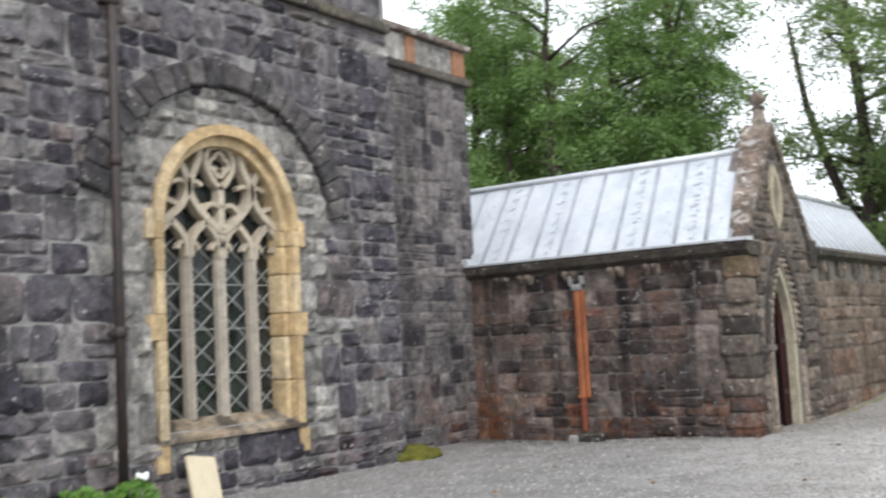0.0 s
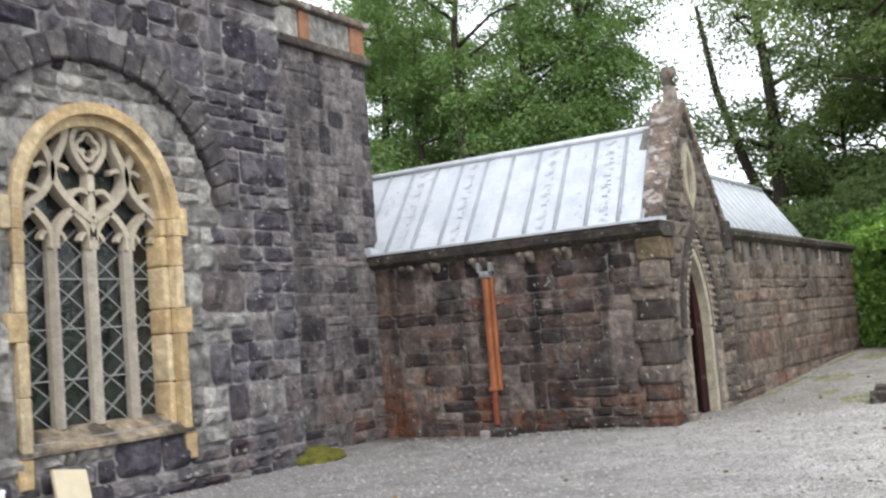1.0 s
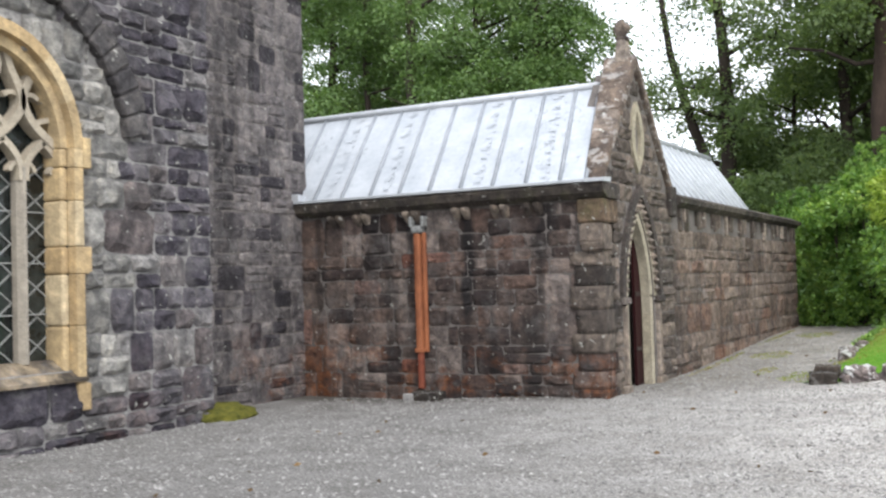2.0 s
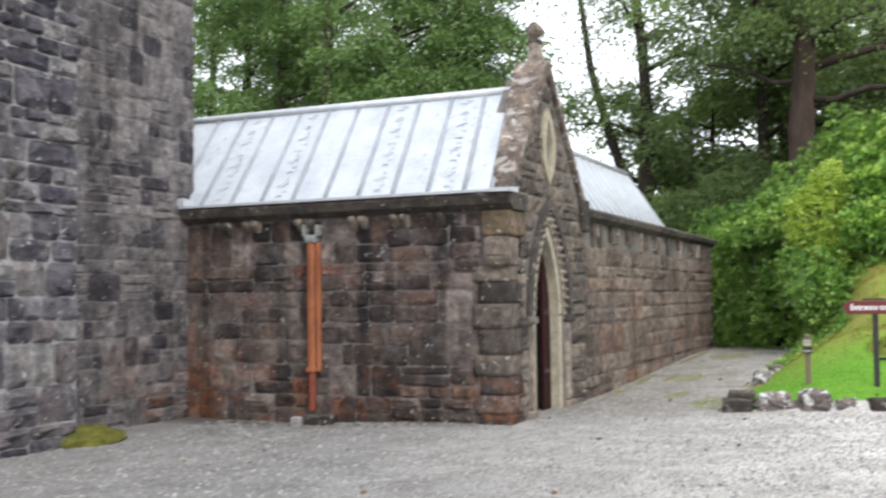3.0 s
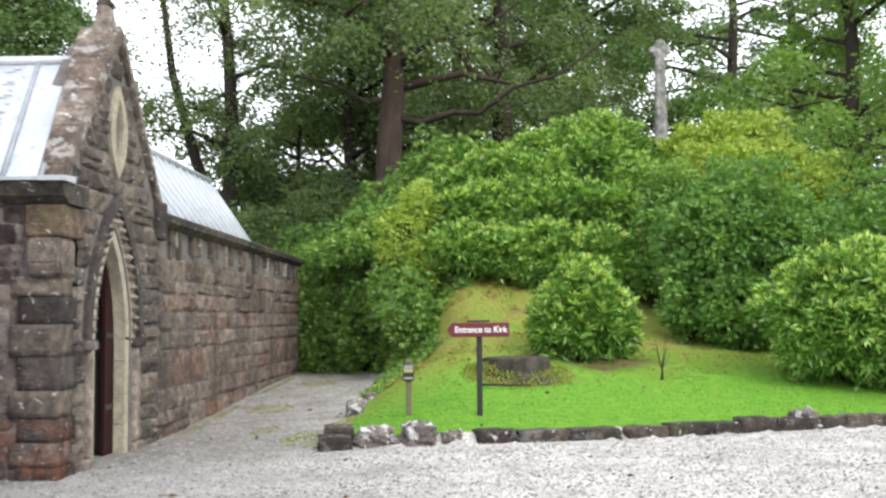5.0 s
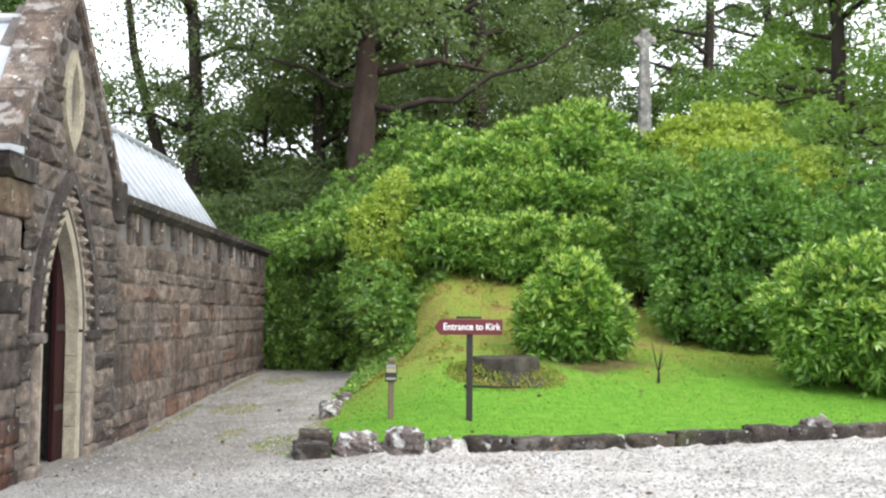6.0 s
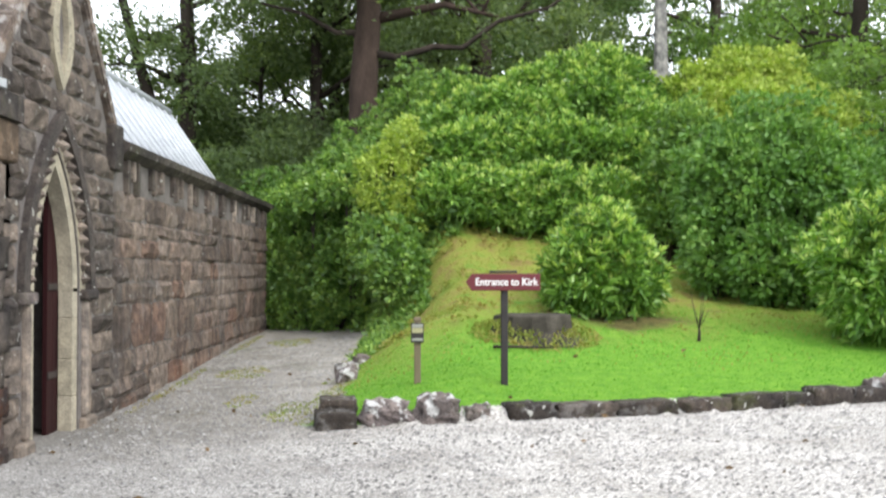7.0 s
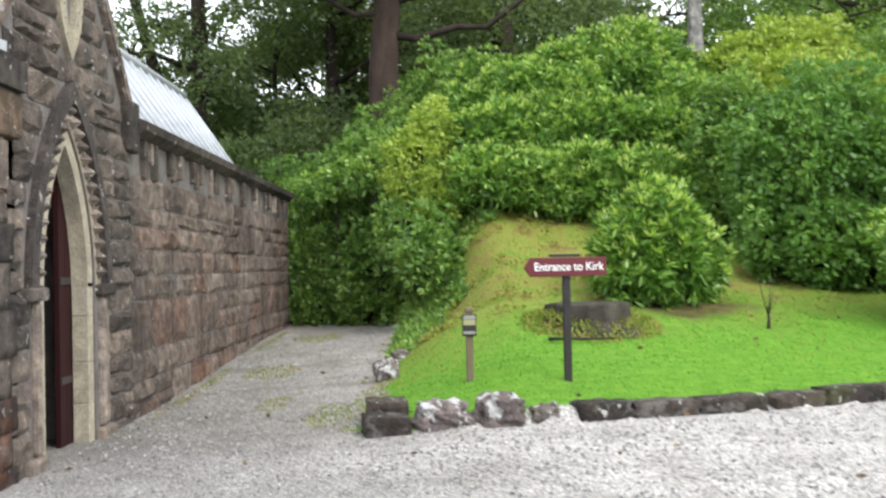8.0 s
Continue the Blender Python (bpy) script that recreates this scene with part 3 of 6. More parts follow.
def pointed(half, spring, apex, middle, foot=None, n=14):
    """A two-centred arch from the left foot over the apex to the right foot."""
    rise = apex - spring
    rad = (half * half + rise * rise) / (2 * half)
    top = math.asin(min(rise / rad, 1))
    right = [(middle + half - rad + rad * math.cos(a), spring + rad * math.sin(a)) for a in (top * k / n for k in range(n + 1))]
    left = [(2 * middle - u, v) for u, v in right]
    pts = left + right[::-1][1:]
    if foot is not None:
        pts = [(middle - half, foot)] + pts + [(middle + half, foot)]
    return pts


def half_at(v, half, spring, apex):
    """Half the width of a pointed arch at height v."""
    if v <= spring:
        return half
    rise = apex - spring
    rad = (half * half + rise * rise) / (2 * half)
    return max(half - rad + math.sqrt(max(rad * rad - (v - spring) ** 2, 0)), 0) if v < apex else 0


WM, W_HALF, W_SILL, W_SPRING, W_APEX = 8.82, 1.04, 0.84, 3.1, 4.27     # the opening of the great window
S_HALF, S_SPRING, S_APEX = 1.16, 3.15, 4.4                            # outside of its dressed surround
RING_Z, RING_IN, RING_OUT, RING_FLAT = 3.05, 1.84, 2.16, 0.985                            # relieving arch
NAVE_TOP = 6.3

nave = empty_thing("wall_nave", "tall dark rubble stone church wall with pale joints", "wall", kind="structure")
bm = bmesh.new()
hole = rounded(W_HALF + 0.12, W_SPRING, W_APEX + 0.12, WM, W_SILL - 0.1)
prism(bm, [(-6, -0.3), (WM, -0.3), (WM, W_SILL - 0.1)] + hole[:len(hole) // 2 + 1] + [(WM, NAVE_TOP + 1.2), (-6, NAVE_TOP + 1.2)], -0.6, 0.0, on_nave)
prism(bm, [(12.1, -0.3), (12.1, NAVE_TOP + 1.2), (WM, NAVE_TOP + 1.2)] + hole[len(hole) // 2:] + [(WM, W_SILL - 0.1), (WM, -0.3)], -0.6, 0.0, on_nave)
part("mortar_core", bm, M_MORTAR, nave)
part("return_core", boxed(RX, WX - 0.002, 11.5, 12.098, -0.3, NAVE_TOP + 1.2), M_MORTAR, nave)


def nave_blocked(z, h):
    out = []
    s = S_HALF + 0.02 if z <= S_SPRING else (S_HALF * math.sqrt(max(1 - ((z - S_SPRING) / (S_APEX - S_SPRING)) ** 2, 0)) if z < S_APEX else 0)
    if s > 0 and z > 0.55:
        out.append((WM - s, WM + s))
    dz = (z - RING_Z) / RING_FLAT
    if 0.3 < dz < RING_OUT:
        o = math.sqrt(RING_OUT ** 2 - dz ** 2)
        i = math.sqrt(max(RING_IN ** 2 - dz ** 2, 0))
        out += [(WM - o, WM - i), (WM + i, WM + o)]
    return out


def nave_pick(u, z):
    """Grey-green stone stands within the relieving arch and beside the window."""
    d = math.hypot(u - WM, max(z - RING_Z, 0) / RING_FLAT)
    return M_BAY if d < RING_IN - 0.05 and abs(u - WM) < 1.75 and z > 0.5 else M_NAVE


rng = random.Random(4)
nave_stones = rubble(-2.0, 12.1, -0.15, NAVE_TOP - 0.08, rng, nave_blocked, (0.3, 0.52), (0.5, 1.3), (0.24, 0.55), (1, 1, 2, 2, 2))
# relieving arch of rough dark blocks
arch = empty_thing("relieving_arch", "rough dark stone arch in the wall over the window", "arch", kind="structure")
n = 21
for k in range(n):
    a0, a1 = [radians(9 + (180 - 20) * q / n) for q in (k + 0.015, k + 0.985)]
    dep = rng.uniform(0.11, 0.15)
    ri, ro = RING_IN + rng.uniform(-0.02, 0.02), RING_OUT + rng.uniform(-0.01, 0.05)
    pts = [(WM + r_ * math.cos(a), RING_Z + RING_FLAT * r_ * math.sin(a)) for r_, a in ((ri, a0), (ri, a1), (ro, a1), (ro, a0))]
    bm = prism(bmesh.new(), pts, -0.05, dep, on_nave)
    bmesh.ops.bevel(bm, geom=[e for e in bm.edges], offset=0.028, segments=1, affect="EDGES", profile=0.6)
    bmesh.ops.subdivide_edges(bm, edges=bm.edges[:], cuts=1, use_grid_fill=True)
    for v in bm.verts:
        v.co += Vector((noise.noise(v.co * 6), noise.noise(v.co * 5 + Vector((3, 0, 0))), noise.noise(v.co * 5 + Vector((0, 8, 0))))) * 0.03
    part("arch_block", bm, M_ARCH, arch)

# string course and parapet
string = empty_thing("nave_string_course", "dark projecting stone string course along the wall head", "string course", kind="structure")
for k in range(9):
    part("moulding", boxed(WX - 0.05, WX + 0.12, -2 + k * 1.5667, -2 + (k + 1) * 1.5667 - 0.008, NAVE_TOP - 0.07, NAVE_TOP + 0.09, 0.03), M_EAVE, string)
para = empty_thing("nave_parapet", "weathered grey stone parapet above the window bay", "parapet", kind="structure")
for k in range(12):
    part("parapet_block", boxed(WX - 0.4, WX + 0.05, -2 + k * 1.165, -2 + (k + 1) * 1.165 - 0.01, NAVE_TOP + 0.09, NAVE_TOP + 0.75 + 0.03 * (k % 3), 0.035), M_NAVE, para)

# set-back wall beside the bay, and the rest of the church body behind
tower = empty_thing("wall_setback", "dark rubble stone wall set back beside the window bay", "wall", kind="structure")
part("mortar_core", boxed(-18, RX, 12.1, 15.0, -0.3, 6.7), M_MORTAR_DARK, tower)
part("nave_back", boxed(-18, WX - 6, -6, 12.098, -0.3, 7.4), M_MORTAR_DARK, tower)
part("nave_end", boxed(-17.9, WX - 0.002, -6.4, -6.002, -0.3, 7.4), M_MORTAR_DARK, tower)
part("nave_cover", boxed(-17.9, WX - 0.41, -6, 12.0, 7.41, 7.6), M_MORTAR_DARK, tower)
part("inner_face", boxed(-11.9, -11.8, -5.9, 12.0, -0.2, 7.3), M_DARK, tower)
tower_stones = rubble(12.1, 15.0, -0.15, 6.02, rng, None, (0.34, 0.52), (0.4, 0.9), (0.2, 0.46), (1, 2, 2, 3))
for k in range(2):
    part("string_moulding", boxed(RX - 0.02, RX + 0.1, 12.1 + 1.5 * k, 12.1 + 1.5 * (k + 1) - 0.01, 6.02, 6.16, 0.03), M_EAVE, tower)
for k, (a, b, mt) in enumerate([(12.12, 12.5, M_BAY), (12.52, 13.3, M_BAY), (13.32, 13.56, M_ORANGE), (13.58, 14.6, M_BAY), (14.62, 14.98, M_ORANGE)]):
    part("parapet_block", boxed(RX - 0.3, RX + (0.05 if mt is M_ORANGE else 0.03), a, b, 6.17, 6.62, 0.02), mt, tower)
part("coping", boxed(RX - 0.35, RX + 0.14, 12.11, 15.08, 6.63, 6.74, 0.03), M_COPE, tower)

# ---- great window ----
window = empty_thing("window_1", "traceried church window of ochre stone with four leaded lights", "window", kind="structure")
# surround: jamb blocks of uneven width and arch stones
JAMBS = [(0.3, 0.6, 0.06), (0.6, 1.22, 0.0), (1.22, 1.78, 0.0), (1.78, 2.08, 0.1), (2.08, 2.58, 0.0), (2.58, 2.94, 0.0), (2.94, S_SPRING + 0.13, 0.12)]
for z0, z1, wide in JAMBS:
    top = min(z1, S_SPRING)
    for s in (-1, 1):
        a, b = sorted((WM + s * W_HALF, WM + s * (S_HALF + (0 if z1 > S_SPRING else wide))))
        part("jamb_block", boxed(WX - 0.05, WX + 0.085, a, b, z0 + 0.002, top - 0.002, 0.012), M_OCHRE, window)
        if z1 > S_SPRING:
            a, b = sorted((WM + s * (S_HALF + 0.003), WM + s * (S_HALF + wide)))
            part("springer_block", boxed(WX - 0.05, WX + 0.08, a, b, z0, z1, 0.015), M_OCHRE, window)
        a, b = sorted((WM + s * (W_HALF - 0.1), WM + s * (W_HALF - 0.002)))
        part("jamb_splay", boxed(WX - 0.32, WX - 0.02, a, b, z0 + 0.001, top - 0.001, 0.03), M_OCHRE, window)
inn, outp = rounded(W_HALF, W_SPRING + 0.05, W_APEX, WM), rounded(S_HALF, S_SPRING, S_APEX, WM)
for q in range(0, 28, 4):
    bm = ribbon(bmesh.new(), inn[q:q + 5], outp[q:q + 5], -0.05, 0.085, on_nave)
    part("arch_stone", bm, M_OCHRE, window)
inn2 = rounded(W_HALF - 0.1, W_SPRING + 0.05, W_APEX - 0.12, WM)
part("arch_splay", ribbon(bmesh.new(), inn2, inn, -0.32, -0.02, on_nave), M_OCHRE, window)
bm = prism(bmesh.new(), [(WX - 0.35, 0.86), (WX - 0.35, 0.62), (WX + 0.1, 0.62), (WX + 0.1, 0.66), (WX - 0.2, 0.86)], WM - 1.17, WM + 1.17, lambda a, b, c: (a, c, b))
part("window_sill", bm, M_SILL, window, "sloping sill with a dark stained middle")
# mullions
LW = 0.52                                            # from mullion to mullion
BAR = -0.2
WT = 8.86                                            # middle of the lights
for q in range(3):
    u = WT + (q - 1) * LW
    bm = prism(bmesh.new(), [(u - 0.06, BAR + 0.0), (u - 0.06, BAR - 0.08), (u + 0.06, BAR - 0.08), (u + 0.06, BAR), (u + 0.02, BAR + 0.07), (u - 0.02, BAR + 0.07)], 0.84, 2.92, lambda a, b, c: (WX + b, a, c))
    part("mullion", bm, M_MULLION, window)


def bar_line(pts, width=0.05, name="tracery_bar", depth=0.13, closed=False):
    """A moulded stone bar along a line in the window."""
    width *= 1.25
    n = len(pts)
    inner, outer = [], []
    for i, (u, v) in enumerate(pts):
        a, b = (pts[i - 1], pts[(i + 1) % n]) if closed else (pts[max(i - 1, 0)], pts[min(i + 1, n - 1)])
        du, dv = b[0] - a[0], b[1] - a[1]
        ln = math.hypot(du, dv) or 1
        inner.append((u + dv / ln * width / 2, v - du / ln * width / 2))
        outer.append((u - dv / ln * width / 2, v + du / ln * width / 2))
    bm = ribbon(bmesh.new(), inner, outer, BAR - depth / 2, BAR + depth / 2, on_nave, closed)
    return part(name, bm, M_TRACERY, window)


def curve(*knots, n=7):
    """A smooth line through the knots."""
    p = [Vector((*k, 0)) for k in knots]
    p = [p[0] * 2 - p[1]] + p + [p[-1] * 2 - p[-2]]
    out = []
    for i in range(1, len(p) - 2):
        for k in range(n):
            t = k / n
            q = 0.5 * (2 * p[i] + (p[i + 1] - p[i - 1]) * t + (2 * p[i - 1] - 5 * p[i] + 4 * p[i + 1] - p[i + 2]) * t * t + (3 * p[i] - p[i - 1] - 3 * p[i + 1] + p[i + 2]) * t ** 3)
            out.append((q.x, q.y))
    return out + [(p[-2].x, p[-2].y)]




def foil(u, v, r, turn=0.0, width=0.045):
    """A four-lobed ring."""
    bar_line([(u + r * (0.78 + 0.3 * abs(math.sin(2 * (a - turn)))) * math.cos(a), v + r * (0.78 + 0.3 * abs(math.sin(2 * (a - turn)))) * math.sin(a)) for a in np.linspace(0, 2 * math.pi, 32, endpoint=False)], width, "foil_ring", 0.1, True)


for q in range(4):                                   # cusped heads of the four lights
    c = WT + (q - 1.5) * LW
    for s in (-1, 1):
        bar_line(curve((c + s * 0.235, 2.78), (c + s * 0.225, 2.93), (c + s * 0.15, 3.07), (c, 3.21)), 0.06)
        bar_line(curve((c + s * 0.2, 2.98), (c + s * 0.13, 2.93), (c + s * 0.1, 2.87), n=4), 0.035, "cusp", 0.09)
bar_line([(WT, 2.88), (WT, 3.2), (WT, 3.45), (WT, 3.66)], 0.075)
for s in (-1, 1):                                    # flowing bars of the head, mirrored
    def at(*knots):
        return curve(*[(WT + s * u * 1.05, v) for u, v in knots])
    bar_line(at((0.93, 3.14), (0.78, 3.25), (0.62, 3.38), (0.51, 3.56), (0.51, 3.72), (0.6, 3.9), (0.68, 3.99)), 0.07, depth=0.16)
    bar_line(at((0.0, 3.1), (0.15, 3.2), (0.32, 3.34), (0.45, 3.5), (0.48, 3.64), (0.42, 3.8), (0.34, 3.96), (0.3, 4.12)), 0.07, depth=0.16)
    bar_line(at((0.0, 3.64), (0.1, 3.73), (0.19, 3.87), (0.21, 4.02), (0.14, 4.14), (0.04, 4.16)), 0.055)
    bar_line(at((0.46, 3.68), (0.36, 3.7), (0.27, 3.66)), 0.04, "cusp", 0.1)
    bar_line(at((0.02, 3.4), (0.12, 3.44), (0.2, 3.42), (0.28, 3.34)), 0.045)
    bar_line(at((0.52, 3.68), (0.62, 3.7), (0.7, 3.66)), 0.04, "cusp", 0.1)
    bar_line(at((0.92, 3.48), (0.8, 3.45), (0.7, 3.42), (0.62, 3.38)), 0.045)
    bar_line(at((0.88, 3.68), (0.8, 3.68), (0.75, 3.62)), 0.04, "cusp", 0.1)
    bar_line(at((0.12, 3.86), (0.08, 3.9), (0.04, 3.88)), 0.035, "cusp", 0.09)
foil(WT, 3.94, 0.14, 0.785, 0.035)
# glass and lead
part("glass_pane", prism(bmesh.new(), rounded(W_HALF - 0.02, W_SPRING, W_APEX - 0.02, WM, W_SILL - 0.02), BAR - 0.11, BAR - 0.1, on_nave), M_GLASS, window, "dark reflecting leaded glass")
lead = bmesh.new()


def came(bm, a, b):
    (u0, v0), (u1, v1) = a, b
    ln = math.hypot(u1 - u0, v1 - v0)
    t = Matrix.Rotation(math.atan2(v1 - v0, u1 - u0), 4, "X")
    box(bm, WX + BAR - 0.1, WX + BAR - 0.085, (u0 + u1) / 2 - ln / 2, (u0 + u1) / 2 + ln / 2, (v0 + v1) / 2 - 0.0065, (v0 + v1) / 2 + 0.0065, 0, t)


for q in range(4):
    c0, c1 = WT + (q - 2) * LW + 0.06, WT + (q - 1) * LW - 0.06
    rows = 7
    step = (3.05 - 0.86) / rows
    lead = bmesh.new()
    for k in range(rows):
        z0, z1 = 0.86 + k * step, 0.86 + (k + 1) * step
        came(lead, (c0, z0), (c1, z1))
        came(lead, (c0, z1), (c1, z0))
    part("lead_lattice", lead, M_CAME, window)
    for zz in (1.35, 1.9, 2.45):
        part("saddle_bar", boxed(WX + BAR - 0.085, WX + BAR - 0.07, c0, c1, zz, zz + 0.014), M_CAME, window)

# ---- wing: front wall (faces -y), gable and east wall (face +x) ----
EAVE = 2.62
front = empty_thing("wall_wing_front", "brown rubble stone wall streaked dark and rusty orange", "wall", kind="structure")
part("mortar_core", boxed(RX + 0.002, EX - 0.002, FY, FY + 0.5, -0.3, EAVE), M_MORTAR_DARK, front)
front_stones = rubble(RX, EX + 0.03, -0.15, EAVE - 0.02, rng, lambda z, h: [(-5.74, EX + 0.1)] if z > 1.95 else [(EX - 0.36, EX + 0.1)], (0.34, 0.55), (0.45, 1.2), (0.22, 0.52))
east = empty_thing("wall_wing_east", "long wall of squared pinkish stone blocks", "wall", kind="structure")
part("mortar_core", boxed(EX - 0.5, EX - 0.004, 18.022, 28.4, -0.3, EAVE + 0.05), M_MORTAR_DARK, east)
part("north_end", boxed(-11, EX - 0.502, 28.0, 28.398, -0.3, EAVE), M_MORTAR_DARK, east)
east_stones = rubble(18.02, 28.4, -0.1, EAVE - 0.3, rng, None, (0.24, 0.5), (1.1, 2.6), (0.5, 1.05), (1, 1, 2, 2))
DOOR_H, D_SPRING, D_APEX = 0.6, 1.3, 2.56
gable = empty_thing("wall_gable", "steep stone gable with a pointed doorway", "wall", kind="structure")
bm = bmesh.new()
dd = pointed(DOOR_H, D_SPRING, D_APEX, GY, -0.3)
hd = len(dd) // 2
prism(bm, [(FY + 0.002, -0.3)] + dd[:hd + 1] + [(GY, 4.55), (FY + 0.002, EAVE + 0.1)], -0.55, -0.002, on_east)
prism(bm, dd[hd:] + [(18.02, -0.3), (18.02, EAVE + 0.2), (GY, 4.55)], -0.55, -0.002, on_east)
part("mortar_core", bm, M_MORTAR_DARK, gable)


def gable_blocked(z, h):
    out = [(FY - 0.1, FY + 0.45)] if 1.95 < z < EAVE else ([(FY - 0.1, FY + 0.34)] if z < 1.95 else [])
    w = half_at(z, DOOR_H + 0.36, D_SPRING, D_APEX + 0.36)
    if w > 0:
        out.append((GY - min(w, DOOR_H + 0.22) if z < D_SPRING else GY - w, GY + w))
    if 3.05 < z < 4.2:
        out.append((GY - 0.2, GY + 0.2))
    lim = 1.64 if z < EAVE else max(1.5 * (4.5 - z) / (4.5 - EAVE), 0.0)
    out += [(GY - 9, GY - lim), (GY + lim, GY + 9)]
    return out


gable_stones = courses(FY - 0.03, 18.02, -0.15, 4.4, (0.16, 0.29), (0.3, 0.72), rng, gable_blocked)

# long and short corner stones of the wing
z, k = -0.12, 0
while z < 1.92:
    h = min(rng.uniform(0.22, 0.33), 1.93 - z)
    if 1.93 - z - h < 0.12:
        h = 1.93 - z
    lx, ly = (0.44, 0.3) if k % 2 else (0.37, 0.4)
    bm = boxed(EX - lx, EX + rng.uniform(0.025, 0.042), FY - rng.uniform(0.025, 0.042), FY + ly, z + 0.002, z + h - 0.002)
    bmesh.ops.subdivide_edges(bm, edges=bm.edges[:], cuts=3, use_grid_fill=True)
    for v in bm.verts:
        v.co += Vector((noise.noise(v.co * 5), noise.noise(v.co * 5 + Vector((7, 0, 0))), 0)) * 0.022
    part("corner_stone", bm, M_FRONT if k < 3 else M_GABLE, gable, "", True)
    z, k = z + h, k + 1

# doorway: jambs, arch orders, studs, shafts, hood and the door
doorway = empty_thing("doorway", "pointed stone doorway with studded arch and side shafts", "doorway", kind="structure")
for s in (-1, 1):
    z = -0.1
    for h in (0.42, 0.34, 0.38, 0.28):
        a, b = sorted((GY + s * (DOOR_H - 0.12), GY + s * (DOOR_H + 0.02)))
        part("jamb_block", boxed(EX - 0.155, EX - 0.02, a, b, z + 0.001, z + h - 0.001, 0.007), M_JAMB, doorway)
        z += h
    part("shaft", boxed(EX - 0.06, EX + 0.05, GY + s * (DOOR_H + 0.13) - 0.055, GY + s * (DOOR_H + 0.13) + 0.055, 0.1, 1.2, 0.04), M_SHAFT, doorway)
    if s > 0:
        part("outer_shaft", boxed(EX - 0.06, EX + 0.03, GY + s * (DOOR_H + 0.26) - 0.05, GY + s * (DOOR_H + 0.26) + 0.05, 0.1, 1.2, 0.035), M_SHAFT, doorway)
    part("capital", boxed(EX - 0.08, EX + 0.08, GY + s * (DOOR_H + 0.19) - 0.17, GY + s * (DOOR_H + 0.19) + 0.17, 1.2, 1.3, 0.025), M_BOULDER if s < 0 else M_HOOD, doorway)
    part("shaft_base", boxed(EX - 0.08, EX + 0.07, GY + s * (DOOR_H + 0.19) - 0.16, GY + s * (DOOR_H + 0.19) + 0.16, -0.1, 0.1, 0.03), M_SHAFT, doorway)
o0, o1 = pointed(DOOR_H - 0.12, D_SPRING - 0.02, D_APEX - 0.16, GY), pointed(DOOR_H + 0.02, D_SPRING - 0.02, D_APEX + 0.02, GY)
o2, o3 = pointed(DOOR_H + 0.17, D_SPRING - 0.02, D_APEX + 0.19, GY), pointed(DOOR_H + 0.3, D_SPRING - 0.02, D_APEX + 0.33, GY)
part("inner_order", ribbon(bmesh.new(), o0, o1, -0.155, -0.02, on_east), M_JAMB, doorway)
part("stud_order", ribbon(bmesh.new(), o1, o2, -0.1, 0.0, on_east), M_JAMB, doorway)
part("hood_mould", ribbon(bmesh.new(), o2, o3, -0.05, 0.06, on_east), M_HOOD, doorway)
mid_line = pointed(DOOR_H + 0.095, D_SPRING - 0.02, D_APEX + 0.1, GY, None, 13)
for i, (u, v) in enumerate(mid_line):
    if v > D_SPRING + 0.05:
        bm = bmesh.new()
        bmesh.ops.create_cone(bm, cap_ends=True, segments=4, radius1=0.066, radius2=0.012, depth=0.075, matrix=Matrix.Translation(on_east(u, v, 0.036)) @ Matrix.Rotation(radians(90), 4, "Y"))
        part("stud", bm, M_CORBEL, doorway)
door = tagged(new("door_1"), "dark red timber door leaf beside its opened dark half", "door", kind="structure")
for k in range(5, 7):
    a, b = GY - 0.5 + k * 0.143, GY - 0.5 + (k + 1) * 0.143 - 0.006
    za, zb = [D_SPRING + 0.0 + 1.0 * math.sqrt(max(1 - (abs((q - GY)) / 0.58) ** 1.6, 0.0)) for q in (a, b)]
    part("door_board", prism(bmesh.new(), [(a, -0.02), (b, -0.02), (b, zb), (a, za)], -0.2, -0.16, on_east), M_DOOR, door)
# solid block with the shade in its colour, filling the opening behind the door
part("dark_doorway_fill", boxed(EX - 1.6, EX - 0.56, GY - 0.7, GY + 0.7, -0.2, 2.6), M_DARK, door)
for zz in (0.5, 1.3):
    part("strap_hinge", boxed(EX - 0.16, EX - 0.147, GY + 0.22, GY + 0.46, zz, zz + 0.06, 0.004), M_IRON, door)

# vesica light in the gable
vesica = tagged(new("window_2"), "small pale pointed niche window with cusped edges", "window", kind="structure")
vz, vh, vw = 3.58, 0.52, 0.27
out_v = [(GY + s * vw * (1 - (abs(t)) ** 2.0), vz + t * vh) for s, seq in ((-1, np.linspace(-1, 1, 13)), (1, np.linspace(1, -1, 13)[1:-1])) for t in seq]
in_v = [(GY + (u - GY) * 0.46, vz + (v - vz) * 0.76) for u, v in out_v]
part("window_frame", ribbon(bmesh.new(), in_v, out_v, -0.06, 0.05, on_east, True), M_JAMB, vesica)
# dark sheet coloured for the shade inside the niche
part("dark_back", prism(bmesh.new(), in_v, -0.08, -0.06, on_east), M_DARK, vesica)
for s in (-1, 1):
    for k in range(7):
        v = vz - 0.33 + k * 0.11
        w = vw * (1 - abs((v - vz) / vh) ** 2) * 0.62
        bm = bmesh.new()
        bmesh.ops.create_cone(bm, cap_ends=True, segments=4, radius1=0.034, radius2=0.008, depth=0.05, matrix=Matrix.Translation(on_east(GY + s * w, v, 0.03)) @ Matrix.Rotation(radians(90), 4, "Y"))
        part("cusp", bm, M_CORBEL, vesica)

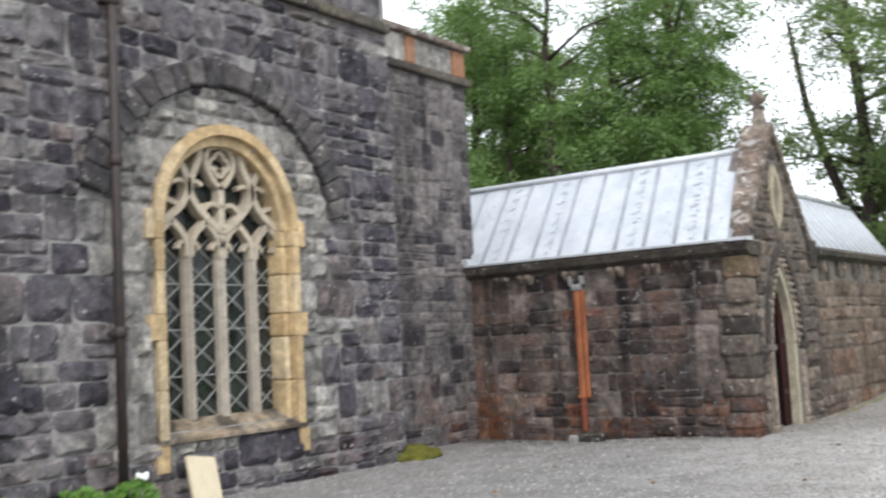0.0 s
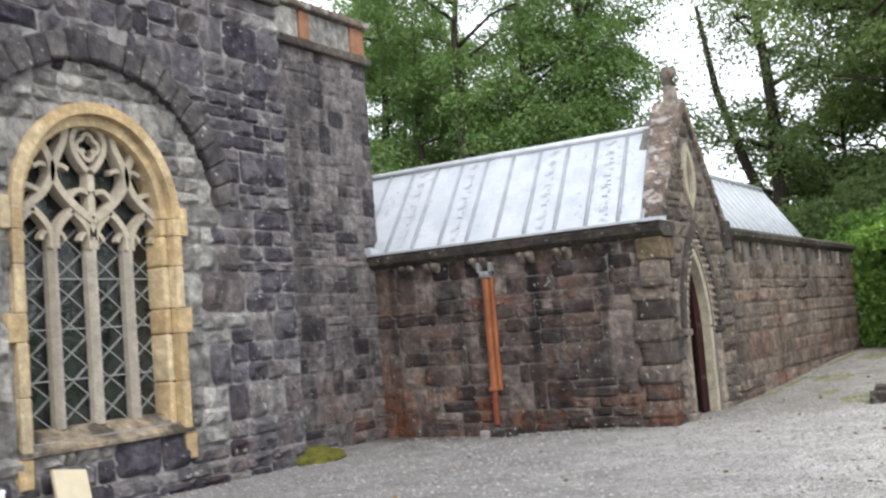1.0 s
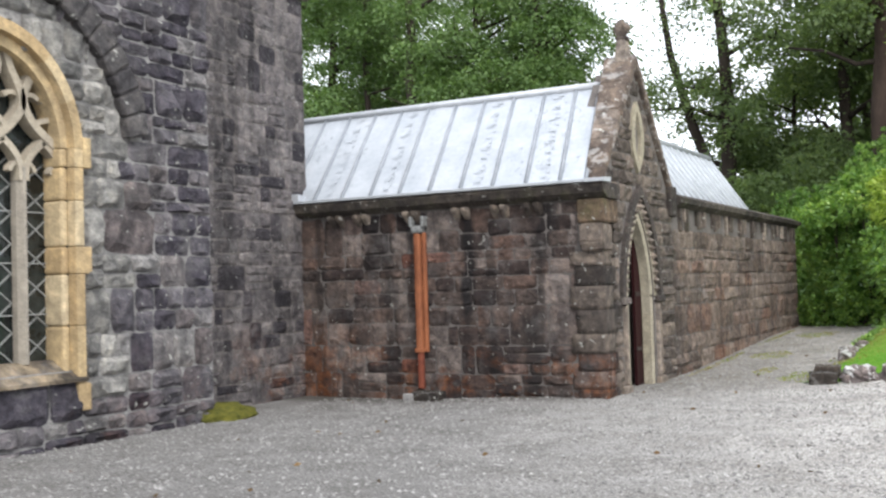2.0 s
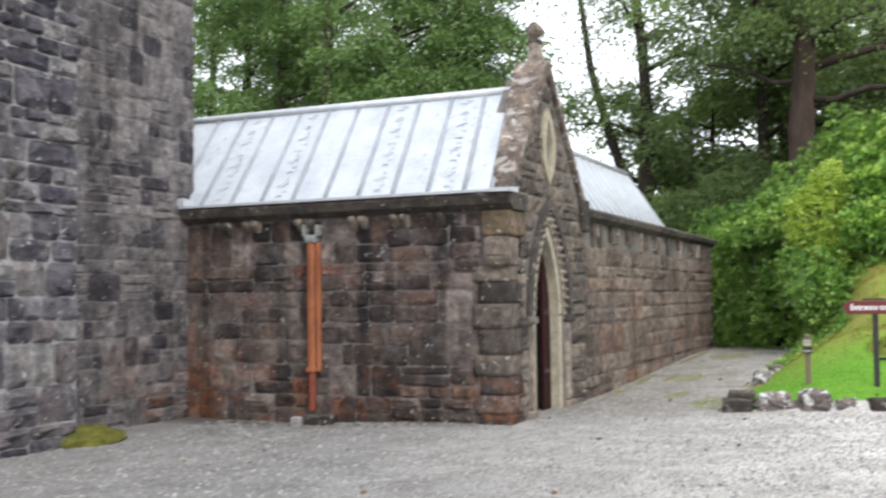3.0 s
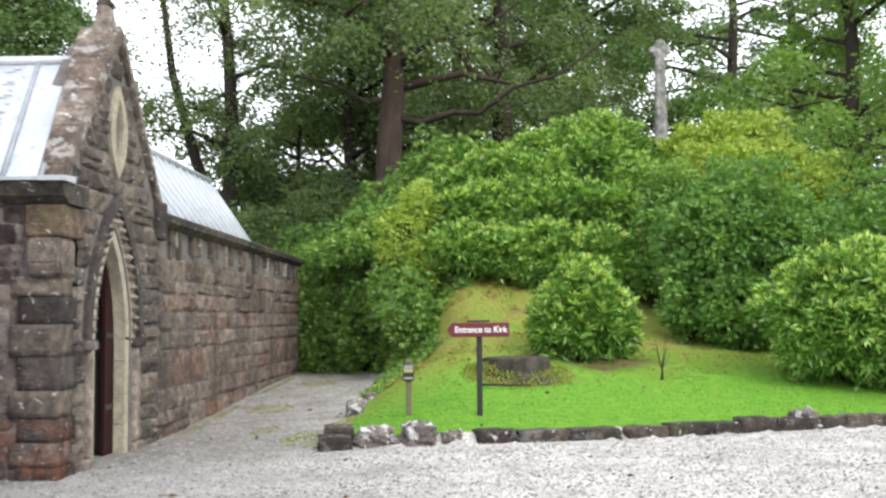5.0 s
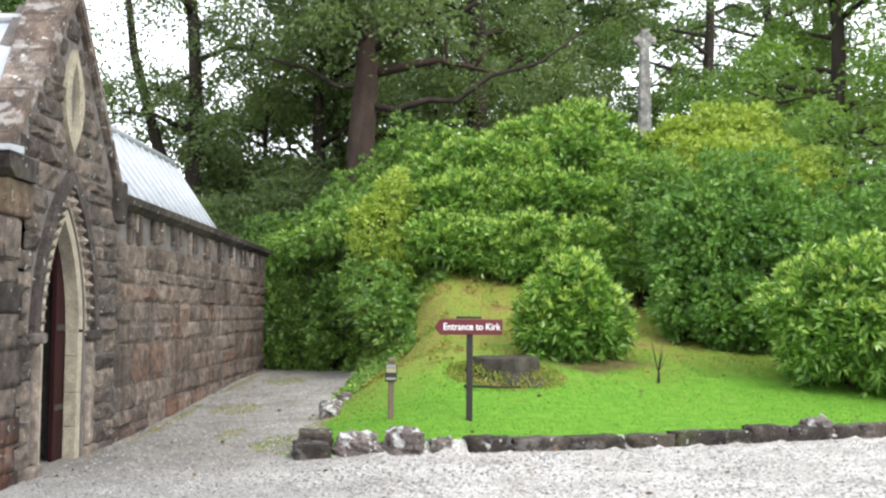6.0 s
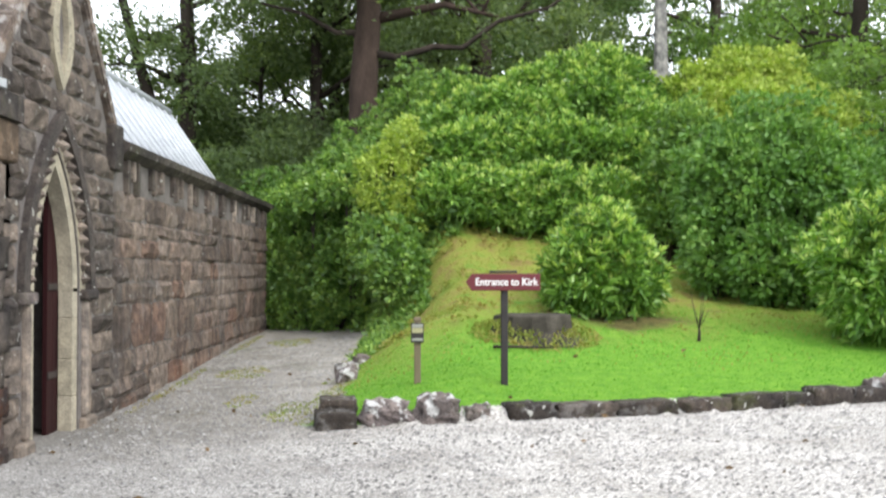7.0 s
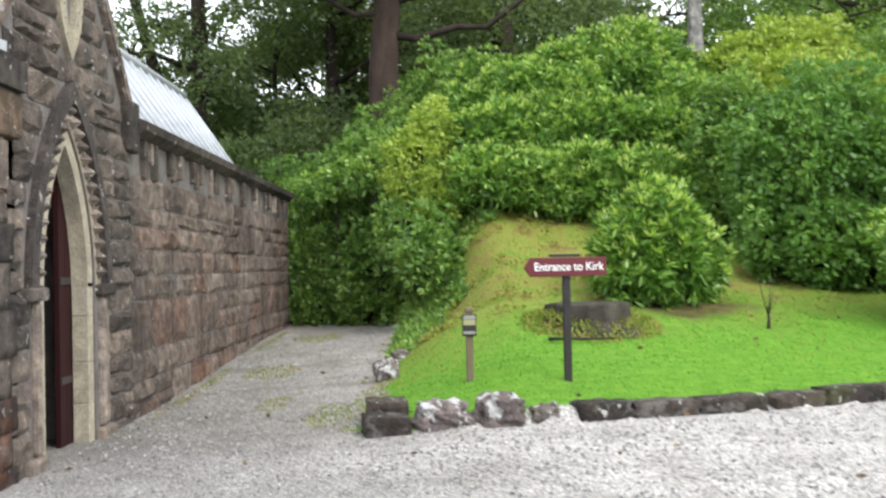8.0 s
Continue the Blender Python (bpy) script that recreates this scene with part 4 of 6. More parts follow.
# gable coping, kneelers and finial
coping = empty_thing("gable_coping", "brown sloping coping stones spotted with white lichen", "coping", kind="structure")
lo, hi = (FY - 0.02, 3.0), (GY, 4.8)
for s in (-1, 1):
    for k in range(4):
        p0, p1 = [(lo[0] + (hi[0] - lo[0]) * q, lo[1] + (hi[1] - lo[1]) * q) for q in (k / 4 + 0.003, (k + 1) / 4 - 0.003)]
        sl = (hi[1] - lo[1]) / (hi[0] - lo[0])
        pts = [p0, p1, (p1[0], p1[1] - 0.2), (p0[0], p0[1] - 0.2)]
        pts = [(GY + s * (GY - u) * 1.0 if s > 0 else u, v) for u, v in pts]
        bm = prism(bmesh.new(), pts, -0.17, 0.07, lambda u, v, w: on_east(u, v, w if w > 0 else -0.17 - 0.13 * (v - 2.8)))
        bmesh.ops.bevel(bm, geom=bm.edges[:], offset=0.02, segments=2, affect="EDGES")
        part("coping_stone", bm, M_COPE, coping)
for c in (GY + 1.56,):
    part("kneeler", boxed(EX - 0.16, EX + 0.09, c - 0.16, c + 0.16, 2.5, 2.98, 0.03), M_EAVE, coping)
finial = empty_thing("gable_finial", "weathered stone finial with a carved knob at the gable peak", "finial", at=(EX - 0.12, GY, 4.7))
part("shaft", prism(bmesh.new(), [(EX - 0.24, 4.66), (EX - 0.02, 4.66), (EX - 0.07, 5.0), (EX - 0.19, 5.0)], GY - 0.1, GY + 0.1, lambda a, b, c: (a, c, b)), M_CORBEL, finial)
part("collar", boxed(EX - 0.22, EX - 0.04, GY - 0.09, GY + 0.09, 5.0, 5.06, 0.02), M_GABLE, finial)
bm = bmesh.new()
bmesh.ops.create_icosphere(bm, subdivisions=2, radius=0.125, matrix=Matrix.Translation((EX - 0.13, GY, 5.18)))
for v in bm.verts:
    v.co += Vector(v.co - Vector((EX - 0.13, GY, 5.18))) * 0.45 * noise.noise(v.co * 9)
part("knob", bm, M_GABLE, finial)

# eaves mouldings and lead flashing
eaves = empty_thing("wing_eaves", "dark moulded stone eaves course under pale lead", "eaves", kind="structure")
xs = np.linspace(RX - 0.0, EX + 0.12, 6)
for k in range(5):
    pts = [(FY + 0.45, EAVE), (FY - 0.05, EAVE), (FY - 0.16, EAVE + 0.07), (FY - 0.2, EAVE + 0.16), (FY - 0.2, EAVE + 0.2), (FY + 0.45, EAVE + 0.2)]
    part("eaves_stone", prism(bmesh.new(), pts, xs[k] + 0.003, xs[k + 1] - 0.003, lambda a, b, c: (c, a, b)), M_EAVE, eaves)
part("lead_flashing", prism(bmesh.new(), [(FY - 0.23, EAVE + 0.21), (FY - 0.23, EAVE + 0.245), (FY + 0.2, EAVE + 0.3), (FY + 0.2, EAVE + 0.21)], RX - 0.02, EX - 0.12, lambda a, b, c: (c, a, b)), M_LEADTRIM, eaves, "pale lead edge")
part("lead_end", prism(bmesh.new(), [(FY - 0.25, EAVE + 0.202), (FY - 0.25, EAVE + 0.25), (FY + 0.05, EAVE + 0.27), (FY + 0.05, EAVE + 0.202)], EX - 0.115, EX + 0.14, lambda a, b, c: (c, a, b)), M_LEADTRIM, eaves)
part("lead_upstand", prism(bmesh.new(), [(FY - 0.22, EAVE + 0.25), (FY - 0.22, EAVE + 0.36), (FY + 0.15, EAVE + 0.3), (FY + 0.15, EAVE + 0.25)], RX - 0.01, RX + 0.12, lambda a, b, c: (c, a, b)), M_LEADTRIM, eaves)
ys = np.linspace(18.12, 28.5, 8)
for k in range(7):
    pts = [(EX - 0.45, EAVE + 0.05), (EX + 0.03, EAVE + 0.05), (EX + 0.13, EAVE + 0.12), (EX + 0.15, EAVE + 0.2), (EX - 0.1, EAVE + 0.3), (EX - 0.45, EAVE + 0.3)]
    part("wall_head_stone", prism(bmesh.new(), pts, ys[k] + 0.004, ys[k + 1] - 0.004, lambda a, b, c: (a, c, b)), M_EAVE, eaves)

# ---- lead roofs ----
def lead_roof(name, label, low, high, rolls, place, back, roll, printed=(), skew=0.0):
    """A roof slope of lead sheets with batten rolls and a ridge roll."""
    roof = empty_thing(name, label, "roof", kind="structure")
    sl = Vector((high[0] - low[0], high[1] - low[1]))
    square = place

    def place(v, a, z):                              # the battens lean a little along the roof
        return square(v, a + skew * (v - low[0]) / sl.x, z)

    nrm = Vector((-sl.y, sl.x)).normalized()
    if nrm.y < 0:
        nrm = -nrm
    edges = list(rolls)
    rolls = len(edges) - 1
    along0, along1 = edges[0], edges[-1]
    for k in range(rolls):
        a, b = edges[k] + 0.001, edges[k + 1] - 0.001
        bm = bmesh.new()
        nu, nv = 6, 10
        grid = [[bm.verts.new(place(low[0] + sl.x * j / nv + nrm.x * d, a + (b - a) * i / nu, low[1] + sl.y * j / nv + nrm.y * d))
                 for i in range(nu + 1) for d in [0.012 * noise.noise((a + i * 0.35, j * 0.6, k)) * (0 < i < nu) + (0.01 if j > nv * 0.52 else 0.0)]] for j in range(nv + 1)]
        for j in range(nv):
            for i in range(nu):
                bm.faces.new((grid[j][i], grid[j][i + 1], grid[j + 1][i + 1], grid[j + 1][i]))
        sheet = part("lead_sheet", bm, M_LEAD, roof)
        if k in printed:                             # faded print running up the sheet, as plain bars
            bm = bmesh.new()
            for q in range(22):
                p, o = 0.06 + 0.042 * q + 0.008 * (q % 3), 0.5 + 0.07 * math.sin(q * 2.1) + 0.05 * (q % 2)
                ln, wd = (0.012, 0.13) if q % 3 == 0 else ((0.02, 0.05) if q % 3 == 1 else (0.007, 0.2))
                if q % 7 == 5:
                    continue
                f = []
                for e, g in ((-ln, -wd), (-ln, wd), (ln, wd), (ln, -wd)):
                    f.append(bm.verts.new(place(low[0] + sl.x * (p + e * 0.7) + nrm.x * 0.026, a + (b - a) * (o + g * 0.7), low[1] + sl.y * (p + e * 0.7) + nrm.y * 0.026)))
                bm.faces.new(f)
            part("printed_marks", bm, M_PRINT, sheet, "faded grey print")
    for k in range(rolls + 1):
        a = edges[k]
        p = [place(low[0] + sl.x * q + nrm.x * 0.012, a, low[1] + sl.y * q + nrm.y * 0.012) for q in (0.0, 0.5, 1.0)]
        pipe_part("batten_roll", p, [0.028] * 3, roll, roof, "", 7)
    pipe_part("ridge_roll", [square(high[0], along0, high[1] + 0.03), square(high[0], along1, high[1] + 0.03)], [0.06, 0.06], M_LEADTRIM, roof, "pale ridge roll", 8)
    bm = bmesh.new()
    f = [bm.verts.new(place(*q)) for q in ((high[0], along0, high[1]), (high[0], along1, high[1]), (back[0], along1, back[1]), (back[0], along0, back[1]))]
    bm.faces.new(f)
    part("rear_slope", bm, M_LEAD, roof)
    bm = bmesh.new()
    f = [bm.verts.new(place(*q)) for q in ((low[0], along1, low[1]), (high[0], along1, high[1]), (back[0], along1, back[1]))]
    bm.faces.new(f)
    part("end_gable", bm, M_LEAD, roof)
    return roof


lead_roof("wing_roof", "pale grey lead roof with raised batten rolls", (FY - 0.12, EAVE + 0.24), (GY - 0.08, 4.35), [-13.39 + 0.4975 * k for k in range(16)] + [EX - 0.14], lambda v, a, z: (a, v, z), (2 * GY - FY, EAVE + 0.2), M_ROLL, (7, 9, 12, 14), -0.33)
lead_roof("cloister_roof", "narrow lead roof with close batten rolls", (EX - 0.14, EAVE + 0.2), (-6.4, 4.05), np.linspace(17.6, 24.3, 17), lambda v, a, z: (v, a, z), (-7.4, EAVE + 0.2), M_LEADTRIM)

# ---- corbels, brackets and pipes on the wing ----
def corbel(x, pale):
    c = empty_thing("corbel", "small carved stone corbel under the eaves", "corbel", "corbels under the wing eaves", at=(x, FY - 0.05, EAVE))
    for s in (-1, 1):
        bm = prism(bmesh.new(), [(FY - 0.03, EAVE - 0.17), (FY - 0.16, EAVE - 0.05), (FY - 0.16, EAVE - 0.004), (FY + 0.02, EAVE - 0.004), (FY + 0.02, EAVE - 0.2)], x + s * 0.075 - 0.05, x + s * 0.075 + 0.05, lambda a, b, q: (q, a, b))
        bmesh.ops.bevel(bm, geom=bm.edges[:], offset=0.018, segments=2, affect="EDGES")
        part("corbel_lobe", bm, M_CORBEL if pale else M_GABLE, c)


for i, x in enumerate((-9.55, -9.1, -8.25, -7.45, -6.85, -6.35)):
    corbel(x, i in (1, 2, 3, 4))
for k in range(10):
    y = 18.6 + k * 1.03
    c = empty_thing("wall_corbel", "pair of pale upright corbel stones under the wall head", "corbel", "corbels along the east wall", at=(EX, y, EAVE))
    for s in (-1, 0, 1):
        u, half, drop = y + s * 0.2 + rng.uniform(-0.05, 0.05), rng.uniform(0.03, 0.055), rng.uniform(0.16, 0.34)
        part("corbel_stone", boxed(EX - 0.02, EX + rng.uniform(0.04, 0.075), u - half, u + half, EAVE - drop, EAVE + 0.046, 0.014), M_CORBEL if rng.random() < 0.3 else (M_GABLE if rng.random() < 0.5 else M_EAVE), c)
    # dark stone tone here deepens the shade of the recess between the corbels
    part("corbel_back", boxed(EX - 0.06, EX - 0.005, y - 0.515, y + 0.515, EAVE - 0.31, EAVE + 0.048), M_EAVE, c)
br = empty_thing("corner_bracket", "orange-brown carved bracket stones at the wall corner", "bracket", at=(-5.7, FY, 1.95))
part("upper_stone", boxed(-5.72, EX + 0.09, FY - 0.1, FY + 0.44, 2.3, EAVE - 0.004, 0.03), M_BLOCK, br)
bm = prism(bmesh.new(), [(FY + 0.24, 1.93), (FY - 0.09, 1.93), (FY - 0.14, 2.05), (FY - 0.12, 2.296), (FY + 0.24, 2.296)], -5.68, EX + 0.07, lambda a, b, c: (c, a, b))
bmesh.ops.bevel(bm, geom=bm.edges[:], offset=0.025, segments=2, affect="EDGES")
part("lower_stone", bm, M_CORBEL, br, "paler tapering lower stone")

PX = -8.1
rp = empty_thing("rusted_downpipe", "orange rusted iron downpipe down the wing wall", "downpipe", at=(PX, FY - 0.12, 0))
part("pipe", boxed(PX - 0.085, PX + 0.015, FY - 0.16, FY - 0.06, 0.62, 2.3, 0.03), M_RUST, rp)
part("lower_pipe", boxed(PX - 0.075, PX + 0.015, FY - 0.155, FY - 0.065, 0.08, 0.63, 0.03), plain("dark_red_rust", (0.1, 0.025, 0.015), (0.22, 0.06, 0.03), 7, 0.8), rp, "darker red-brown lower length")
part("back_strip", boxed(PX + 0.017, PX + 0.075, FY - 0.1, FY - 0.03, 0.6, 2.3, 0.02), M_RUST, rp)
part("collar", boxed(PX - 0.1, PX + 0.03, FY - 0.17, FY - 0.05, 0.6, 0.66, 0.01), M_RUST, rp)
for s in (-1, 1):
    part("bracket_arm", boxed(PX - 0.03 + s * 0.1 - 0.022, PX - 0.03 + s * 0.1 + 0.022, FY - 0.17, FY - 0.03, 2.38, 2.53, 0.015), M_GUTTER, rp)
part("bracket_bowl", boxed(PX - 0.12, PX + 0.06, FY - 0.18, FY - 0.03, 2.29, 2.4, 0.035), M_GUTTER, rp)
gul = empty_thing("gully_block", "small stone gully blocks at the downpipe foot", "gully", at=(PX, FY - 0.2, 0))
part("gully_stone", boxed(PX - 0.1, PX + 0.32, FY - 0.36, FY - 0.02, -0.14, 0.06, 0.03), M_KERB, gul)
part("gully_lip", boxed(PX - 0.14, PX - 0.02, FY - 0.48, FY - 0.36, -0.14, 0.05, 0.02), M_MORTAR, gul)

DY = 7.1
dp = empty_thing("black_downpipe", "long black cast iron downpipe with collars", "downpipe", at=(WX + 0.14, DY, 0))
pipe_part("pipe", [(WX + 0.14, DY, 0.0), (WX + 0.14, DY, 3.0), (WX + 0.14, DY, 7.0)], [0.055, 0.055, 0.055], M_IRON, dp)
for z in (1.82, 3.7, 5.5):
    pipe_part("collar", [(WX + 0.14, DY, z), (WX + 0.14, DY, z + 0.03), (WX + 0.14, DY, z + 0.1), (WX + 0.14, DY, z + 0.13)], [0.058, 0.08, 0.08, 0.058], M_IRON, dp)
    part("bracket_ear", boxed(WX + 0.0, WX + 0.14, DY - 0.1, DY + 0.1, z + 0.03, z + 0.08, 0.01), M_IRON, dp)

slab = empty_thing("leaning_slab", "pale cream stone slab leaning on the wall foot", "slab", at=(WX + 0.25, 8.2, 0))
bm = boxed(-0.025, 0.025, -0.2, 0.2, -0.33, 0.33, 0.008)
bmesh.ops.transform(bm, matrix=Matrix.Translation((WX + 0.32, 8.05, 0.15)) @ Matrix.Rotation(radians(-24), 4, "Y") @ Matrix.Rotation(radians(-9), 4, "X"), verts=bm.verts)
part("slab_face", bm, M_BOARD, slab)

# ---- sign, marker post, stump, monument ----
def z_at(x, y):
    return ground_z(x, y)


SX, SY = -1.4, 17.6
sz = z_at(SX, SY)
sg = empty_thing("direction_sign", "maroon arrow sign with white lettering on a black post", "sign", at=(SX, SY, sz))
part("post", boxed(SX - 0.035, SX + 0.035, SY - 0.035, SY + 0.035, sz - 0.2, 1.36, 0.008), M_POST, sg)
sd = Matrix.Translation((SX, SY - 0.05, 1.36)) @ Matrix.Rotation(radians(6), 4, "Z")
bm = prism(bmesh.new(), [(-0.39, 0), (-0.33, 0.085), (0.36, 0.085), (0.36, -0.085), (-0.33, -0.085)], -0.014, 0.014, lambda u, v, w: sd @ Vector((u, w, v)))
bmesh.ops.bevel(bm, geom=bm.edges[:], offset=0.004, segments=1, affect="EDGES")
panel = part("arrow_panel", bm, M_SIGN, sg, "maroon arrow-shaped panel")
fc = bpy.data.curves.new("lettering", "FONT")
fc.body, fc.size, fc.align_x, fc.align_y, fc.extrude, fc.offset = "Entrance to Kirk", 0.118, "CENTER", "CENTER", 0.002, 0.0015
fo = bpy.data.objects.new("lettering_source", fc)
scene.collection.objects.link(fo)
bpy.context.view_layer.update()
lm = bpy.data.meshes.new_from_object(fo.evaluated_get(bpy.context.evaluated_depsgraph_get()))
bpy.data.objects.remove(fo)
width = max(v.co.x for v in lm.vertices) - min(v.co.x for v in lm.vertices)
lm.transform(sd @ Matrix.Translation((0.018, -0.0165, 0)) @ Matrix.Rotation(radians(90), 4, "X") @ Matrix.Diagonal((0.63 / width, 0.88, 1, 1)))
lm.materials.clear()
lm.materials.append(M_WHITE)
lt = new("lettering", lm)
lt["label"] = "white words Entrance to Kirk"
hang(lt, panel)
# thin bar stands in for an unclear dark thing behind the sign
part("dark_bar", boxed(SX - 0.15, SX + 0.13, SY - 0.02, SY + 0.02, 1.45, 1.475, 0.008), M_POST, sg)

QX, QY = -2.27, 17.9
qz = z_at(QX, QY)
mp = empty_thing("marker_post", "short timber post with a small yellow and black notice", "post", at=(QX, QY, qz))
part("stake", boxed(QX - 0.035, QX + 0.035, QY - 0.03, QY + 0.03, qz - 0.2, 0.95, 0.008), M_WOOD, mp)
note = part("notice", boxed(QX - 0.065, QX + 0.065, QY - 0.055, QY - 0.032, 0.74, 0.94, 0.004), M_POST, mp, "small dark notice plate")
part("yellow_panel", boxed(QX - 0.055, QX + 0.055, QY - 0.0605, QY - 0.0552, 0.84, 0.89, 0.001), M_YELLOW, note)
part("pale_panel", boxed(QX - 0.055, QX + 0.055, QY - 0.0605, QY - 0.0552, 0.895, 0.93, 0.001), M_PALE, note)
part("pale_panel", boxed(QX - 0.055, QX + 0.055, QY - 0.0605, QY - 0.0552, 0.76, 0.785, 0.001), M_PALE, note)
part("post_top", boxed(QX - 0.04, QX + 0.04, QY - 0.035, QY + 0.035, 0.95, 1.0, 0.015), M_WOOD, mp)

# low flat tree stump
TX, TY = -0.85, 20.0
tz = z_at(TX, TY)
st = empty_thing("tree_stump", "wide low mossy tree stump sawn flat", "stump", at=(TX, TY, tz))
bm = bmesh.new()
rings = []
for j, (hz, rr) in enumerate(((-0.1, 0.66), (0.02, 0.54), (0.09, 0.47), (0.25, 0.44), (0.27, 0.41))):
    rings.append([bm.verts.new((TX + rr * (1 + 0.22 * noise.noise((3 * math.cos(a), 3 * math.sin(a), j * 0.3))) * math.cos(a), TY + rr * (1 + 0.22 * noise.noise((3 * math.cos(a), 3 * math.sin(a), j * 0.3))) * math.sin(a), tz + hz)) for a in np.linspace(0, 2 * math.pi, 36, endpoint=False)])
for j in range(4):
    for k in range(36):
        bm.faces.new((rings[j][k], rings[j][(k + 1) % 36], rings[j + 1][(k + 1) % 36], rings[j + 1][k]))
bm.faces.new(rings[4])
part("stump_wood", bm, plain("weathered_stump_wood", (0.02, 0.018, 0.014), (0.085, 0.076, 0.062), 5, 0.95, 0.1, 0, 0.02), st)

# monument cross on the hill
CX, CY = 3.3, 31.5
cz = 6.03
mo = empty_thing("stone_cross", "tall grey carved stone cross on a stepped base", "monument", at=(CX, CY, cz))
part("base_step", boxed(CX - 0.4, CX + 0.4, CY - 0.4, CY + 0.4, cz - 1.6, cz - 0.5, 0.04), M_GREYSTONE, mo)
bm = prism(bmesh.new(), [(-0.17, -0.6), (0.17, -0.6), (0.1, 2.5), (-0.1, 2.5)], -0.12, 0.14, lambda u, v, w: (CX + u, CY + w, cz + v))
bmesh.ops.bevel(bm, geom=bm.edges[:], offset=0.03, segments=2, affect="EDGES")
part("shaft", bm, M_GREYSTONE, mo)
part("cross_arm", boxed(CX - 0.27, CX + 0.27, CY - 0.1, CY + 0.1, cz + 2.14, cz + 2.3, 0.03), M_GREYSTONE, mo)
bm = bmesh.new()
ring_o = [(0.21 * math.cos(a), 2.22 + 0.21 * math.sin(a)) for a in np.linspace(0, 2 * math.pi, 24, endpoint=False)]
ring_i = [(0.15 * math.cos(a), 2.22 + 0.15 * math.sin(a)) for a in np.linspace(0, 2 * math.pi, 24, endpoint=False)]
ribbon(bm, ring_i, ring_o, -0.08, 0.08, lambda u, v, w: (CX + u, CY + w, cz + v), True)
part("wheel_ring", bm, M_GREYSTONE, mo)


# ---- kerb stones and boulders ----
def rough_block(name, label, x, y, z, sx, sy, sz_, turn, material, seed, group="", lump=0.12, sub=2):
    ob = empty_thing(name, label, name.replace("_", " "), group, at=(x, y, z))
    bm = bmesh.new()
    bmesh.ops.create_cube(bm, size=1)
    bmesh.ops.subdivide_edges(bm, edges=bm.edges[:], cuts=sub + 2, use_grid_fill=True)
    for v in bm.verts:
        r = v.co.normalized() * 0.62
        v.co = v.co.lerp(r, 0.12 if name == "kerb_stone" else 0.66)
        v.co *= 1 + lump * noise.noise(v.co * 2.6 + Vector((seed * 3.7, seed, 0)))
        v.co += v.co.normalized() * (0.03 + lump * 0.55) * noise.noise(v.co * 6 + Vector((seed, 0, 2)))
        v.co += v.co.normalized() * 0.05 * noise.noise(v.co * 15 + Vector((seed, 4, 2)))
    bmesh.ops.transform(bm, matrix=Matrix.Translation((x, y, z)) @ Matrix.Rotation(turn, 4, "Z") @ Matrix.Diagonal((sx, sy, sz_, 1)), verts=bm.verts)
    part("rock", bm, material, ob, "", name == "kerb_stone")
    return ob


rk = random.Random(9)


def kerb_y(x):
    return table(KERB, x)


def kerb_turn(x):
    return math.atan2(kerb_y(x + 0.2) - kerb_y(x - 0.2), 0.4)


rough_block("kerb_stone", "dark square kerb stone at the path corner", -2.98, 16.43, 0.1, 0.35, 0.4, 0.27, 0.15, M_KERB, 1, "", 0.08)
rough_block("kerb_stone", "dark upright kerb stone behind the corner", -3.0, 16.92, 0.17, 0.33, 0.46, 0.24, 0.1, M_KERB, 2, "", 0.08)
rough_block("boulder", "squat boulder with white lichen on the lawn edge", -2.54, 16.5, 0.15, 0.4, 0.34, 0.32, 0.2, M_BOULDER, 3, "", 0.22, 6)
rough_block("boulder", "rounded boulder capped with white lichen", -2.08, 16.57, 0.16, 0.36, 0.34, 0.36, 0.1, M_BOULDER, 4, "", 0.22, 6)
rough_block("boulder", "small grey boulder beside the kerb", -1.7, 16.65, 0.11, 0.3, 0.28, 0.24, 0.4, M_BOULDER, 5, "", 0.3, 4)
x = -1.46
while x < 9:
    w = rk.uniform(0.28, 0.6)
    gap = 0.1 if (0.05 < x + w < 0.4 or 0.85 < x + w < 1.2) else 0.03
    c = x + w / 2
    g = ground_z(c, kerb_y(c) - 0.25)
    rough_block("kerb_stone", "low dark mossy kerb stone edging the lawn", c, kerb_y(c) + 0.03, g + 0.05, w * 1.08, 0.26, rk.uniform(0.15, 0.26), kerb_turn(c), M_KERB, rk.random() * 50, "kerb along the lawn", 0.1)
    x += w + gap
rough_block("boulder", "grey boulder standing on the kerb line", 2.55, 17.98, 0.2, 0.3, 0.28, 0.28, 0.5, M_BOULDER, 12, "", 0.3, 4)
for k in range(3):
    rough_block("edge_stone", "pale small stone along the path edge", -3.1 + 0.05 * k * (-1) ** k, 19.5 + 0.55 * k, ground_z(-3.1, 19.5 + 0.55 * k) + 0.03, 0.22, 0.24, 0.2, k, M_BOULDER, 20 + k, "stones on the path edge", 0.3, 3)

# fallen stick on the grass by the stump
sk = empty_thing("fallen_stick", "thin dark fallen stick lying on the lawn", "stick", at=(-1.3, 19.1, z_at(-1.3, 19.1)))
pipe_part("stick", [(-1.42, 19.05, z_at(-1.42, 19.05) + 0.05), (-1.1, 19.1, z_at(-1.1, 19.1) + 0.045), (-0.72, 19.16, z_at(-0.72, 19.16) + 0.05)], [0.022, 0.018, 0.01], M_BARK, sk, "", 6)

# ---- leaves, shrubs and trees ----
nr = np.random.RandomState(7)


def unit(v):
    return v / np.maximum(np.linalg.norm(v, axis=1, keepdims=True), 1e-6)


